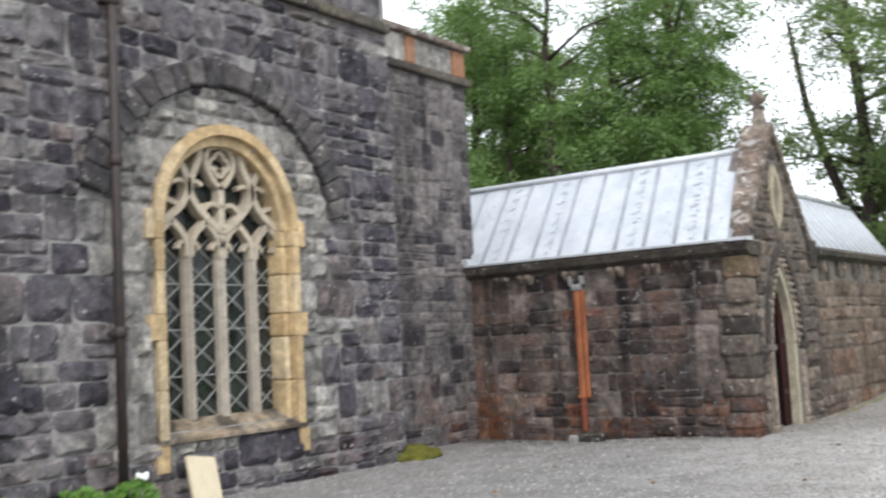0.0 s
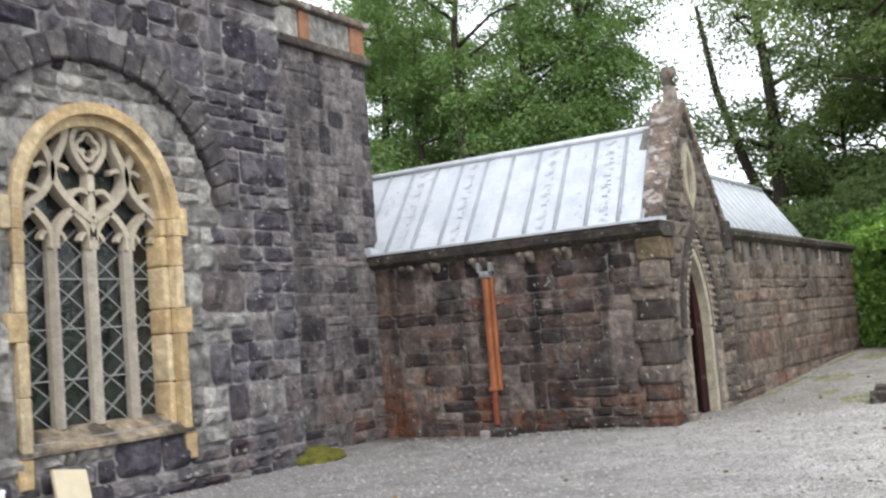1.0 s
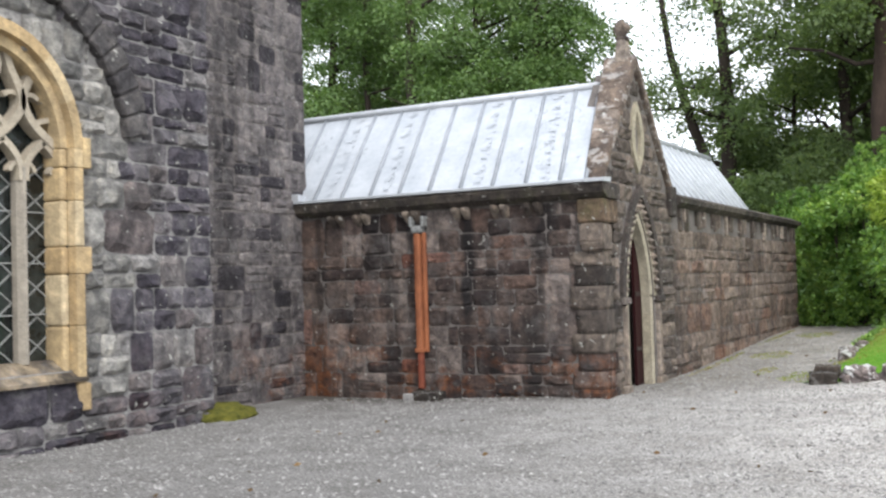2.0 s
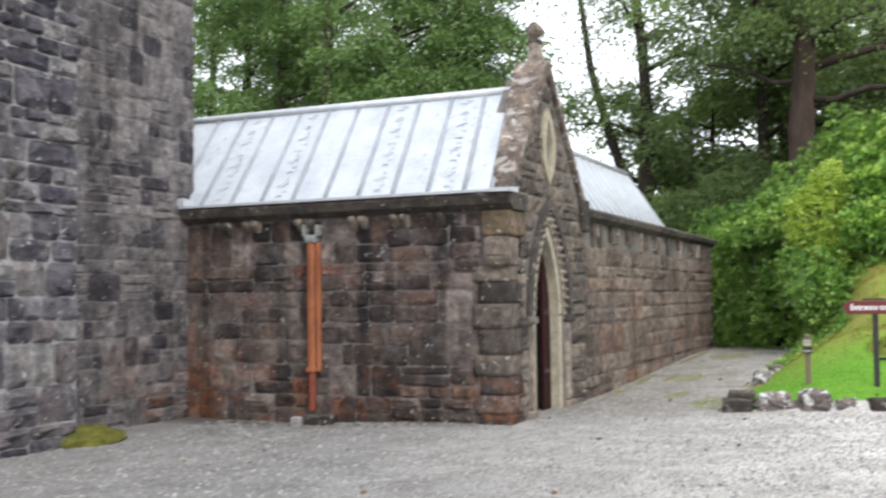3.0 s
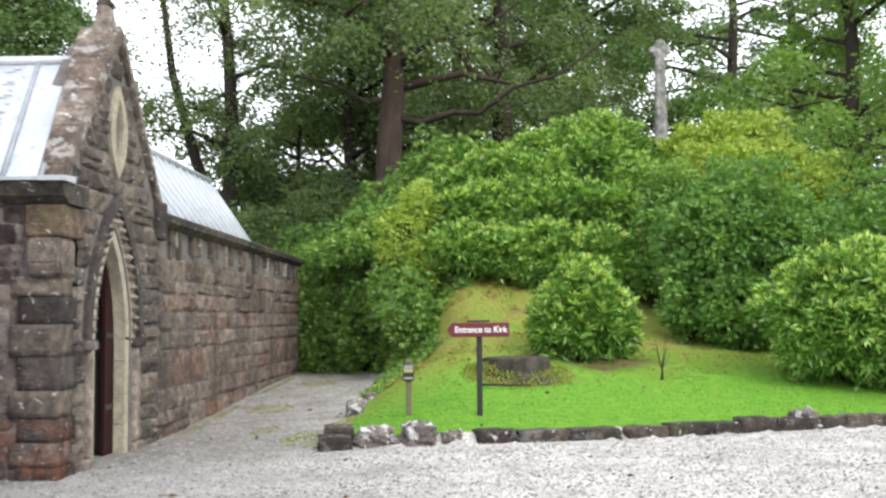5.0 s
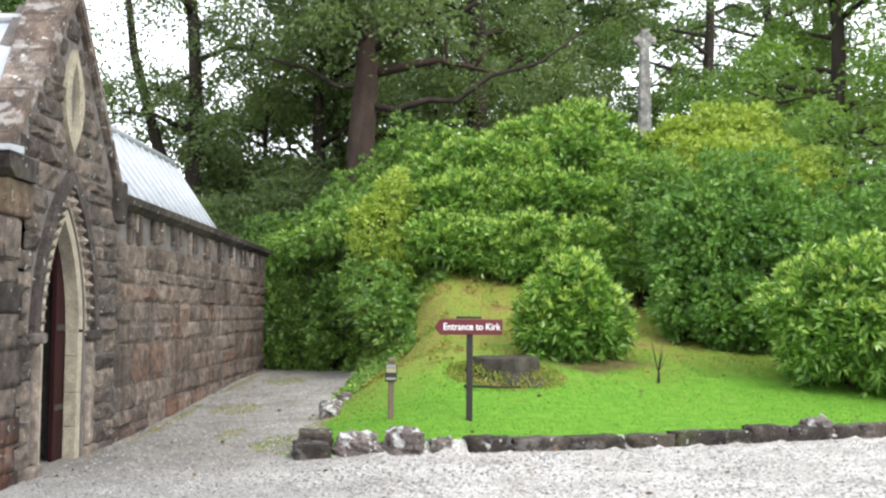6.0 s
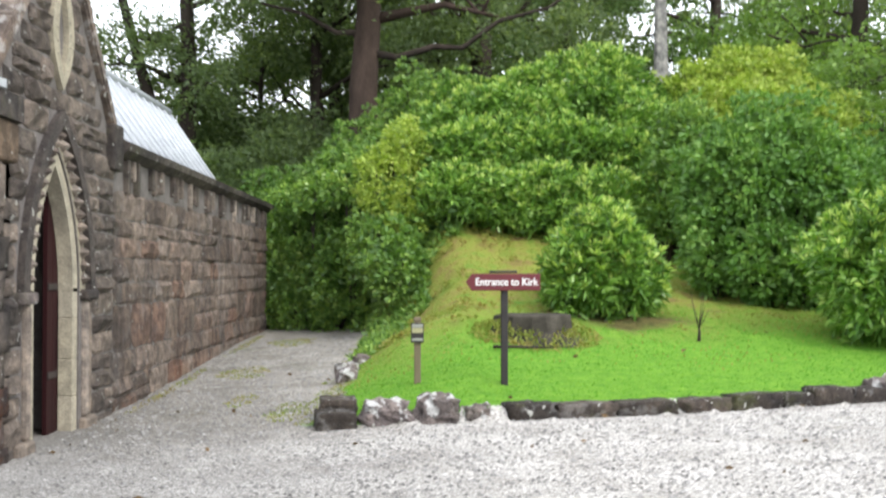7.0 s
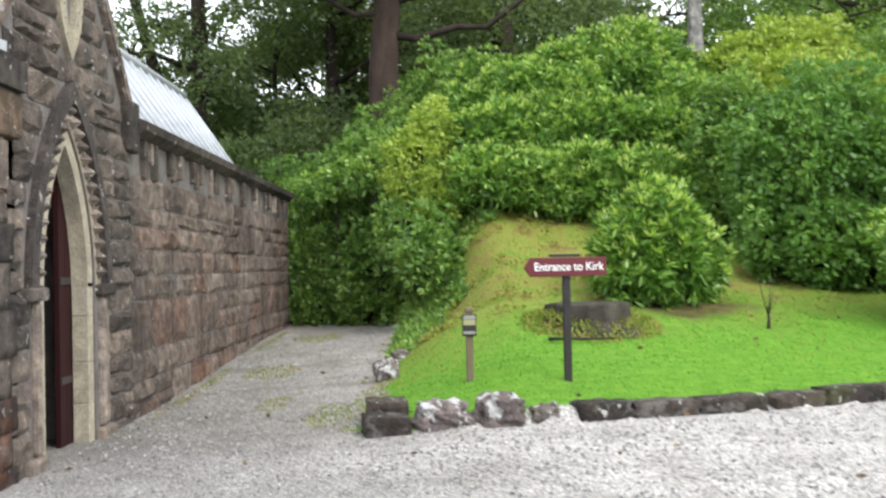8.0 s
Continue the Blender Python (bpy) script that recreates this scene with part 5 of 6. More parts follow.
def leaf_quads(centres, aim, length, wide, droop=0.25):
    """Loose pointed leaves at the centres, growing along aim."""
    n = len(centres)
    aim = unit(aim)
    side = unit(np.cross(aim, nr.normal(size=(n, 3))))
    up = np.cross(side, aim)
    ln = (length * nr.uniform(0.7, 1.25, n))[:, None]
    wd = ln * wide * 0.5
    tip = centres + aim * ln - np.array([0, 0, 1]) * ln * droop
    mid = centres + aim * ln * 0.5 + up * ln * 0.06
    return np.stack([centres, mid - side * wd, tip, mid + side * wd], axis=1)


def blob_shell(centre, radii, n, lumps=0.25, lump_size=1.6, seed=0.0, low=-0.55):
    """Points near the lumpy surface of a rounded bush, with the way out of it."""
    d = unit(nr.normal(size=(int(n * 1.6), 3)))
    d = d[d[:, 2] > low][:n]
    k = np.array([1 + lumps * noise.noise(Vector(v) * lump_size + Vector((seed, seed * 0.3, 0))) + lumps * 0.5 * noise.noise(Vector(v) * lump_size * 3.1 + Vector((seed, 5, 0))) for v in d])
    rad = np.array(radii)
    p = np.array(centre) + d * rad * (k * (1 - 0.34 * nr.uniform(0, 1, len(d)) ** 2.0))[:, None]
    return p, unit(d / rad)


def rosettes(p, out, leaves, length, wide):
    """Whorls of leaves round each shoot tip."""
    pts = np.repeat(p, leaves, axis=0)
    o = np.repeat(out, leaves, axis=0)
    aim = unit(unit(nr.normal(size=pts.shape)) * 1.0 + o * 0.75 + np.array([0, 0, 0.3]))
    return leaf_quads(pts + aim * 0.02, aim, length, wide, 0.08)


def shrub(name, label, category, base, blobs, shoots, leaves, length, wide, material, group="", low=-0.55, young=0.0):
    """A bush of stems and whorled leaves over several rounded masses; blobs: centre and radii."""
    ob = empty_thing(name, label, category, group, at=base)
    for c, r in blobs:
        for q in range(4):
            v, f = [], []
            e = Vector(c) + Vector((nr.uniform(-0.6, 0.6) * r[0], nr.uniform(-0.6, 0.6) * r[1], nr.uniform(0.0, 0.6) * r[2]))
            b = Vector((c[0] + nr.uniform(-0.15, 0.15) * r[0], c[1] + nr.uniform(-0.15, 0.15) * r[1], ground_z(c[0], c[1]) - 0.1))
            tube(v, f, [b, b.lerp(e, 0.5) + Vector((nr.uniform(-0.1, 0.1), nr.uniform(-0.1, 0.1), 0.1)), e], [0.035, 0.025, 0.01], 5)
            hang(new("stem", from_lists("stem", v, f, M_BARK, True)), ob)
    area = sum(r[0] * r[1] + r[0] * r[2] + r[1] * r[2] for _, r in blobs)
    quads, tips = [], []
    for i, (c, r) in enumerate(blobs):
        k = int(shoots * (r[0] * r[1] + r[0] * r[2] + r[1] * r[2]) / area)
        p, o = blob_shell(c, r, k, 0.36, 2.1, i * 3.3 + c[0], low)
        keep = np.array([q[2] > ground_z(q[0], q[1]) - 0.02 for q in p])
        p, o = p[keep], o[keep]
        quads.append(rosettes(p, o, leaves, length, wide))
        lighter = (o[:, 2] + 0.35 * nr.normal(size=len(o)) > 0.45) & (nr.uniform(size=len(o)) < young)
        if lighter.any():
            tips.append(rosettes(p[lighter] + o[lighter] * 0.05, o[lighter] + np.array([0, 0, 0.9]), leaves, length * 0.85, wide * 0.9))
        p2, o2 = blob_shell(c, [q * 0.72 for q in r], k // 3, 0.3, 1.7, i * 3.3)
        quads.append(rosettes(p2, o2, max(leaves - 2, 3), length * 1.5, wide * 1.2))
    hang(new("foliage", from_quads("foliage", np.concatenate(quads), material)), ob)
    if tips:
        hang(new("new_growth", from_quads("new_growth", np.concatenate(tips), L_YOUNG)), ob)["label"] = "pale green young shoots"
    return ob


def tree(name, label, x, y, height, radius, bark, leaf, clumps, per, size, seed, first=0.3, spread=0.33, lean=(0, 0), reach=1.0, base=None, flat=0.55, category="tree"):
    """A tapering trunk with forking limbs, and leaves in uneven clumps about the limb ends."""
    r = random.Random(seed)
    b = Vector((x, y, (ground_z(x, y) if base is None else base) - 0.3))
    ob = empty_thing(name, label, category, at=(x, y, b.z + 0.3))
    v, f, ends = [], [], []
    n = 9
    line = [b + Vector((lean[0] * (k / n) ** 1.3 + r.uniform(-0.12, 0.12) * (k > 0), lean[1] * k / n + r.uniform(-0.12, 0.12) * (k > 0), height * 0.92 * k / n)) for k in range(n + 1)]
    tube(v, f, line, [radius * (1.35 if k == 0 else 1 - 0.85 * k / n) for k in range(n + 1)], 9)
    limbs = 15
    for q in range(limbs):
        h = first + (0.95 - first) * (q + r.random() * 0.6) / limbs
        s = line[0].lerp(line[-1], h) if n == 0 else line[min(int(h * n), n - 1)].lerp(line[min(int(h * n) + 1, n)], h * n - int(h * n))
        a = r.uniform(0, 2 * math.pi)
        ln = height * spread * (1.15 - 0.75 * h) * r.uniform(0.6, 1.15) * reach
        d = Vector((math.cos(a), math.sin(a), r.uniform(0.05, 0.55)))
        m = s + d * ln * 0.5 + Vector((0, 0, 0.08 * ln))
        e = s + d * ln + Vector((r.uniform(-0.2, 0.2), r.uniform(-0.2, 0.2), -0.06 * ln))
        rr = radius * (0.42 - 0.25 * h)
        tube(v, f, [s, m, e], [rr, rr * 0.6, rr * 0.2], 6)
        ends.append((e, ln))
        for z in range(3):
            g = m.lerp(e, r.uniform(0.1, 0.95))
            t = g + Vector((r.uniform(-1, 1), r.uniform(-1, 1), r.uniform(-0.2, 0.7))) * ln * 0.4
            tube(v, f, [g, g.lerp(t, 0.5) + Vector((0, 0, 0.1)), t], [rr * 0.35, rr * 0.22, rr * 0.08], 5)
            ends.append((t, ln * 0.8))
    ends.append((line[-1], height * 0.12))
    hang(new("trunk", from_lists("trunk", v, f, bark, True)), ob)
    pts, outs = [], []
    for q in range(clumps):
        e, ln = ends[q % len(ends)]
        c = np.array(e) + nr.normal(size=3) * np.array([1, 1, flat]) * ln * 0.32
        w = nr.uniform(0.24, 0.52) * (0.55 + height * 0.03)
        p = nr.normal(size=(per, 3)) * np.array([1, 1, 0.5]) * w
        p[:, 2] -= 0.25 * (p[:, 0] ** 2 + p[:, 1] ** 2) / w
        pts.append(c + p)
        outs.append(p + np.array([0, 0, 0.25]))
    pts, outs = np.concatenate(pts), np.concatenate(outs)
    aim = unit(unit(outs) * np.array([1, 1, 0.5]) + unit(nr.normal(size=pts.shape)) * 0.7)
    hang(new("crown", from_quads("crown", leaf_quads(pts, aim, size, 0.62, 0.2), leaf)), ob)
    return ob


# shrubs on the bank
def G(x, y, up):
    return (x, y, ground_z(x, y) + up)


shrub("rhododendron_bush", "round glossy green rhododendron bush on the lawn bank", "shrub", G(0.25, 21.7, 0), [(G(0.25, 21.7, 0.66), (0.66, 0.64, 0.78)), (G(-0.02, 21.5, 0.42), (0.54, 0.55, 0.52)), (G(0.5, 21.6, 0.42), (0.54, 0.55, 0.52))], 1400, 8, 0.155, 0.25, L_RHODO, "", -0.75, 0.75)
shrub("maple_bush", "broad domed dark green maple shrub on the bank", "shrub", G(3.2, 23.6, 0),
      [(G(3.25, 23.8, 1.75), (1.3, 1.2, 1.35)), (G(2.45, 23.7, 1.55), (0.7, 0.8, 0.95)), (G(4.2, 23.9, 1.5), (0.95, 0.9, 1.05)), (G(2.3, 23.3, 0.7), (0.5, 0.6, 0.72)), (G(2.9, 22.9, 0.6), (0.66, 0.55, 0.72)),
       (G(3.6, 22.9, 0.6), (0.66, 0.55, 0.7)), (G(4.3, 23.2, 0.65), (0.7, 0.6, 0.75)), (G(2.9, 23.1, 1.7), (0.6, 0.5, 0.6)), (G(3.7, 23.1, 1.75), (0.65, 0.5, 0.6))], 6200, 6, 0.115, 0.5, L_MAPLE, "", -0.95)
shrub("rhododendron_bush", "bright green rhododendron bush at the lawn side", "shrub", G(3.9, 20.6, 0), [(G(3.95, 20.6, 0.85), (1.1, 1.0, 1.05)), (G(4.9, 20.4, 0.9), (1.2, 1.1, 1.0))], 2500, 8, 0.155, 0.25, L_RHODO, "", -0.75, 0.7)
CREST = [(-2.2, 5.0), (-1.6, 5.5), (-0.4, 5.65), (0.8, 6.05), (1.55, 6.2), (2.05, 5.8), (2.65, 5.4), (3.2, 5.2)]
br_ = random.Random(77)
mounds = []
for j, (y, share) in enumerate(((26.1, 0.3), (27.0, 0.52), (28.0, 0.78), (29.1, 1.0))):
    for k in range(7):
        x = -1.75 + 0.72 * k + 0.36 * (j % 2) + br_.uniform(-0.15, 0.15)
        g, r = ground_z(x, y), br_.uniform(0.5, 0.85)
        mounds.append(((x, y + br_.uniform(-0.2, 0.2), max(g + share * (table(CREST, x) - g) * br_.uniform(0.9, 1.02) - r * 0.9, g + 0.2)), (r * 1.15, r, r * 0.95)))
shrub("rhododendron_thicket", "large bright green rhododendron thicket covering the hill", "thicket", G(0.5, 27.5, 0), mounds, 10000, 8, 0.16, 0.26, L_RHODO, "", -0.55, 0.5)
shrub("dark_leafy_shrub", "dull green shrub between the thicket and the maple", "shrub", G(2.35, 25.6, 0), [(G(2.25, 25.7, 1.1), (0.6, 0.55, 0.9)), (G(2.5, 26.0, 2.0), (0.55, 0.5, 0.75)), (G(2.0, 25.4, 0.5), (0.5, 0.45, 0.5))], 1300, 6, 0.11, 0.45, L_DARKRHODO)
shrub("laurel_thicket", "dark green mixed thicket at the end of the path", "thicket", G(-2.9, 27.5, 0),
      [(G(-2.75, 26.6, 0.8), (0.85, 1.3, 1.1)), (G(-2.65, 25.3, 0.45), (0.55, 0.8, 0.75)), (G(-3.5, 28.4, 1.0), (1.2, 1.2, 1.4)), (G(-4.8, 29.4, 1.1), (1.4, 1.2, 1.5)), (G(-2.8, 28.2, 0.9), (1.1, 1.2, 1.3)), (G(-6.8, 30.4, 0.8), (1.5, 1.2, 1.3)), (G(-3.5, 30.7, 2.6), (1.5, 1.2, 1.8)), (G(-5.3, 31.6, 1.9), (1.5, 1.2, 1.7)), (G(-2.0, 30.4, 0.5), (1.4, 1.2, 1.2)), (G(-3.9, 27.9, 0.35), (0.6, 0.6, 0.6)), (G(-3.0, 27.4, 0.3), (0.6, 0.7, 0.6)), (G(-4.6, 28.6, 0.3), (0.7, 0.6, 0.7))]
      + [((x, y, table([(-5.3, 2.9), (-4.0, 3.9), (-2.8, 4.6), (-2.0, 4.9)], x) - 0.45 * (29.2 - y) - 0.35), (0.55, 0.5, 0.55)) for x, y in ((-4.9, 28.8), (-4.3, 28.3), (-3.8, 29.0), (-3.3, 28.0), (-2.9, 28.7), (-2.4, 27.9), (-2.2, 28.9), (-3.6, 27.5))], 10500, 7, 0.12, 0.45, L_DARKRHODO)
# added front layer of the laurel; lighter leaf colour carries the light on it
shrub("laurel_front", "leafy mid-green shrub at the end of the path", "shrub", G(-4.0, 28.4, 0),
      [(G(-4.85, 28.7, 0.8), (0.55, 0.5, 0.85)), (G(-4.2, 28.5, 0.7), (0.55, 0.5, 0.75)), (G(-3.5, 28.2, 0.8), (0.55, 0.5, 0.8)), (G(-3.0, 27.6, 0.9), (0.45, 0.45, 0.8)), (G(-4.4, 28.9, 1.9), (0.65, 0.5, 0.75)), (G(-3.6, 28.6, 2.0), (0.6, 0.5, 0.75))], 2600, 6, 0.11, 0.45, L_LIT_LAUREL)
shrub("spindly_shrub", "yellowish green leafy shrub among the thicket", "shrub", G(-2.8, 26.4, 0), [((-2.95, 26.3, 3.0), (0.5, 0.45, 0.85)), ((-2.6, 26.5, 3.7), (0.42, 0.4, 0.6)), ((-2.5, 26.0, 2.4), (0.4, 0.4, 0.6))], 900, 5, 0.1, 0.42, L_YELLOW)
shrub("yellow_shrub", "yellow-green shrub below the stone cross", "shrub", G(4.4, 29.0, 0), [((3.5, 29.0, 5.1), (0.75, 0.8, 0.7)), ((4.3, 29.0, 5.3), (0.8, 0.8, 0.75)), ((5.1, 29.2, 5.5), (0.8, 0.8, 0.65)), ((4.0, 28.0, 4.4), (1.1, 0.9, 0.9)), ((5.4, 28.0, 4.2), (1.2, 0.9, 1.0))], 3200, 6, 0.13, 0.42, L_YELLOW)
shrub("laurel_thicket", "dark green shrubs on the upper bank", "thicket", G(7.0, 26.5, 0), [(G(6.5, 26.0, 1.2), (1.7, 1.5, 1.6)), (G(8.6, 25.0, 1.2), (2.0, 1.6, 1.8)), (G(7.4, 23.0, 0.9), (1.5, 1.3, 1.3))], 3600, 6, 0.14, 0.42, L_MAPLE)

shrub("holly_bush", "tall dark green holly behind the cloister roof", "shrub", G(-7.2, 32.5, 0), [(G(-7.4, 32.5, 1.9), (1.5, 1.2, 2.1)), (G(-6.0, 33.4, 2.2), (1.7, 1.2, 2.4)), (G(-4.9, 34.5, 2.4), (1.7, 1.3, 2.6))], 5200, 6, 0.14, 0.45, L_DARKTREE)

# woods: the large trees that stand out, then the wood behind them
pine = tree("scots_pine", "tall pine with reddish trunk on the hill", -3.75, 33.0, 19, 0.5, M_REDBARK, L_DARKTREE, 140, 285, 0.13, 11, 0.43, 0.27, (0.3, 0), 1.0)
for line, thick in ((((-3.6, 33.0, 6.9), (-2.9, 32.9, 6.75), (-2.0, 32.8, 7.0), (-1.3, 32.7, 6.95), (-0.4, 32.6, 7.6), (0.8, 32.5, 7.9), (1.9, 32.4, 8.7)), 0.11), (((-3.7, 33.0, 7.4), (-4.4, 32.9, 7.35), (-5.2, 32.8, 7.8), (-6.2, 32.6, 8.0)), 0.09),
                    (((-3.6, 33.0, 8.2), (-2.6, 32.7, 8.9), (-1.4, 32.6, 9.1), (-0.2, 32.5, 9.9)), 0.1)):
    pipe_part("bough", line, [thick * (1 - 0.85 * k / len(line)) for k in range(len(line))], M_BARK, pine, "", 7)
twin = tree("oak_tree", "dark slender oak tree behind the wing", -8.6, 36.0, 18, 0.34, M_BARK, L_DARKTREE, 60, 248, 0.137, 12, 0.3, 0.15, (-0.5, 0))
pipe_part("second_stem", [(-8.6, 36.0, 2.0), (-9.0, 36.0, 4.2), (-9.9, 36.1, 6.5), (-10.6, 36.2, 9.0), (-11.0, 36.2, 12.0)], [0.22, 0.2, 0.17, 0.13, 0.07], M_BARK, twin, "", 8)
tufts = np.concatenate([np.array((-9.7 - 0.19 * (z - 6), 36.1, z)) + nr.normal(size=3) * 0.5 + nr.normal(size=(150, 3)) * np.array([0.45, 0.45, 0.25]) for z in np.linspace(5.5, 12.0, 9)])
hang(new("stem_crown", from_quads("stem_crown", leaf_quads(tufts, nr.normal(size=tufts.shape) + np.array([0, 0, 0.2]), 0.13, 0.6), L_DARKTREE)), twin)
tree("oak_tree", "tall leafy oak tree above the lead roof", -16.0, 37.0, 18, 0.3, M_BARK, L_OAK, 91, 285, 0.137, 13, 0.3, 0.24, (0.4, 0))
tree("oak_tree", "tall leafy oak tree above the lead roof", -17.4, 40.0, 19, 0.28, M_BARK, L_OAK, 85, 285, 0.144, 14, 0.35, 0.24, (0.3, 0))
tree("oak_tree", "tall leafy oak tree above the lead roof", -20.5, 36.0, 18, 0.4, M_BARK, L_OAK, 121, 285, 0.137, 15, 0.15, 0.4)
tree("oak_tree", "tall leafy oak tree above the lead roof", -25.5, 38.0, 18, 0.36, M_BARK, L_OAK, 121, 299, 0.137, 16, 0.2, 0.38)
tree("oak_tree", "dark leafy oak tree in the wood edge", -5.2, 43.0, 18, 0.38, M_BARK, L_DARKTREE, 101, 282, 0.151, 17, 0.2, 0.24)
tree("oak_tree", "tall leafy oak tree above the lead roof", -24.0, 42.0, 17, 0.4, M_BARK, L_OAK, 121, 299, 0.144, 23, 0.15, 0.36)
tree("oak_tree", "tall leafy oak tree above the lead roof", -31.0, 43.0, 18, 0.4, M_BARK, L_OAK, 121, 299, 0.144, 24, 0.15, 0.36)
tree("oak_tree", "tall leafy oak tree above the lead roof", -18.6, 37.5, 18, 0.26, M_BARK, L_OAK, 101, 285, 0.14, 26, 0.25, 0.26)
tree("oak_tree", "tall leafy oak tree above the lead roof", -23.2, 37.0, 16, 0.24, M_BARK, L_OAK, 101, 285, 0.14, 27, 0.2, 0.3)
tree("oak_tree", "tall leafy oak tree above the lead roof", -27.5, 46.0, 20, 0.4, M_BARK, L_DARKTREE, 121, 285, 0.16, 28, 0.1, 0.34)
tree("oak_tree", "tall leafy oak tree above the lead roof", -21.5, 47.0, 18, 0.4, M_BARK, L_DARKTREE, 91, 282, 0.158, 25, 0.1, 0.26)
tree("oak_tree", "dark leafy oak tree in the wood edge", -0.5, 39.0, 16, 0.38, M_BARK, L_DARKTREE, 131, 282, 0.151, 18, 0.15, 0.42)
tree("oak_tree", "dark leafy oak tree in the wood edge", -5.4, 38.5, 17, 0.3, M_BARK, L_DARKTREE, 131, 285, 0.15, 29, 0.12, 0.26)
tree("oak_tree", "dark leafy oak tree in the wood edge", -2.2, 43.0, 17, 0.3, M_BARK, L_DARKTREE, 131, 285, 0.15, 30, 0.1, 0.32)
tree("oak_tree", "leafy green tree in the wood edge", 3.0, 46.0, 15, 0.38, M_BARK, L_OAK, 101, 282, 0.151, 19, 0.15, 0.34)
tree("oak_tree", "leafy green tree beside the stone cross", 9.0, 34.0, 12, 0.28, M_BARK, L_LIGHT, 121, 282, 0.137, 20, 0.1, 0.36)
tree("oak_tree", "leafy green tree at the upper bank", 10.5, 29.0, 10, 0.24, M_BARK, L_LIGHT, 111, 282, 0.122, 21, 0.1, 0.42)
tree("oak_tree", "leafy green tree at the upper bank", 14.5, 33.0, 14, 0.3, M_BARK, L_LIGHT, 101, 282, 0.151, 22, 0.12, 0.42)
tree("oak_tree", "low dark tree behind the cloister roof", -9.0, 38.0, 8.0, 0.2, M_BARK, L_DARKTREE, 90, 285, 0.14, 81, 0.12, 0.3)
tree("oak_tree", "low dark tree behind the cloister roof", -7.2, 39.5, 9.5, 0.22, M_BARK, L_DARKTREE, 90, 285, 0.14, 82, 0.12, 0.3)
wr = random.Random(31)
for i in range(19):
    x = -46 + i * 3.5 + wr.uniform(-0.8, 0.8)
    y = 52 + wr.uniform(-3, 7)
    gap = -0.335 * y                                  # open sky is seen along this line through the wood
    if abs(x - gap - 1.5) < 8.0 or abs(x - 0.208 * (y - 6.5) + 2.0) < 2.6:
        continue
    tree("oak_tree", "dark tree deep in the wood", x, y, 17 + wr.uniform(-3, 3), 0.35, M_BARK, L_DARKTREE if i % 2 else L_OAK, 72, 190, 0.225, 60 + i, 0.06, 0.36)

# dense wood edge far behind, lower where the sky shows through
fw = []
for k in range(400):
    wx, wy = nr.uniform(-46, 24), nr.uniform(46, 60)
    low = abs(wx + 0.335 * wy - 1.5) < 3.2 or abs(wx - 0.208 * (wy - 6.5) + 2.0) < 1.5
    top = ground_z(wx, wy) + (3.0 if low else 8.5)
    q = nr.normal(size=(110, 3)) * np.array([1.0, 1.0, 0.45])
    fw.append(q + np.array([wx, wy, nr.uniform(0.3, top)]))
fw = np.concatenate(fw)
tagged(new("far_woods", from_quads("far_woods", leaf_quads(fw, nr.normal(size=fw.shape) + np.array([0, 0, 0.4]), 0.34, 0.6), L_DARKTREE)), "dense dark green far wood edge", "woods", kind="stuff")

# low undergrowth on the wood floor
cl = [(nr.uniform(-22, 16), nr.uniform(30.5, 48), nr.uniform(0.5, 1.3)) for _ in range(330)]
up = []
for cx_, cy_, cr in cl:
    q = nr.normal(size=(110, 3)) * np.array([cr * 0.8, cr * 0.8, cr * 0.35])
    q[:, 2] = np.abs(q[:, 2]) + ground_z(cx_, cy_)
    up.append(q + np.array([cx_, cy_, 0]))
up = np.concatenate(up)
tagged(new("undergrowth", from_quads("undergrowth", leaf_quads(up, nr.normal(size=up.shape) + np.array([0, 0, 0.8]), 0.2, 0.5), L_DARKRHODO)), "dark green leafy undergrowth on the wood floor", "undergrowth", kind="stuff")

# sapling on the lawn
sp = empty_thing("sapling", "thin bare sapling with a few shoots on the lawn", "sapling", at=G(1.22, 20.2, 0))
v, f = [], []
g0 = Vector(G(1.22, 20.2, 0))
tube(v, f, [g0 - Vector((0, 0, 0.1)), g0 + Vector((0.01, 0, 0.12)), g0 + Vector((0.0, 0, 0.2))], [0.03, 0.016, 0.012], 6)
for k in range(9):
    a = k * 2.4
    e = g0 + Vector((0.17 * math.cos(a) * rk.uniform(0.4, 1), 0.17 * math.sin(a), rk.uniform(0.35, 0.62)))
    tube(v, f, [g0 + Vector((0, 0, 0.15)), g0.lerp(e, 0.5) + Vector((0, 0, 0.06)), e], [0.006, 0.004, 0.002], 4)
hang(new("stems", from_lists("stems", v, f, M_BARK, True)), sp)

# flowering plant at the wall foot and moss in the corner
def small_plant(x, y, seed):
    ob = empty_thing("flowering_plant", "low green plant at the wall foot", "plant", "plants at the wall foot", at=(x, y, 0))
    p, o = blob_shell((x, y, 0.1), (0.24, 0.24, 0.2), 90, 0.3, 2, seed, -0.1)
    hang(new("leaves", from_quads("leaves", rosettes(p, o, 5, 0.08, 0.5), L_MAPLE)), ob)
    return ob


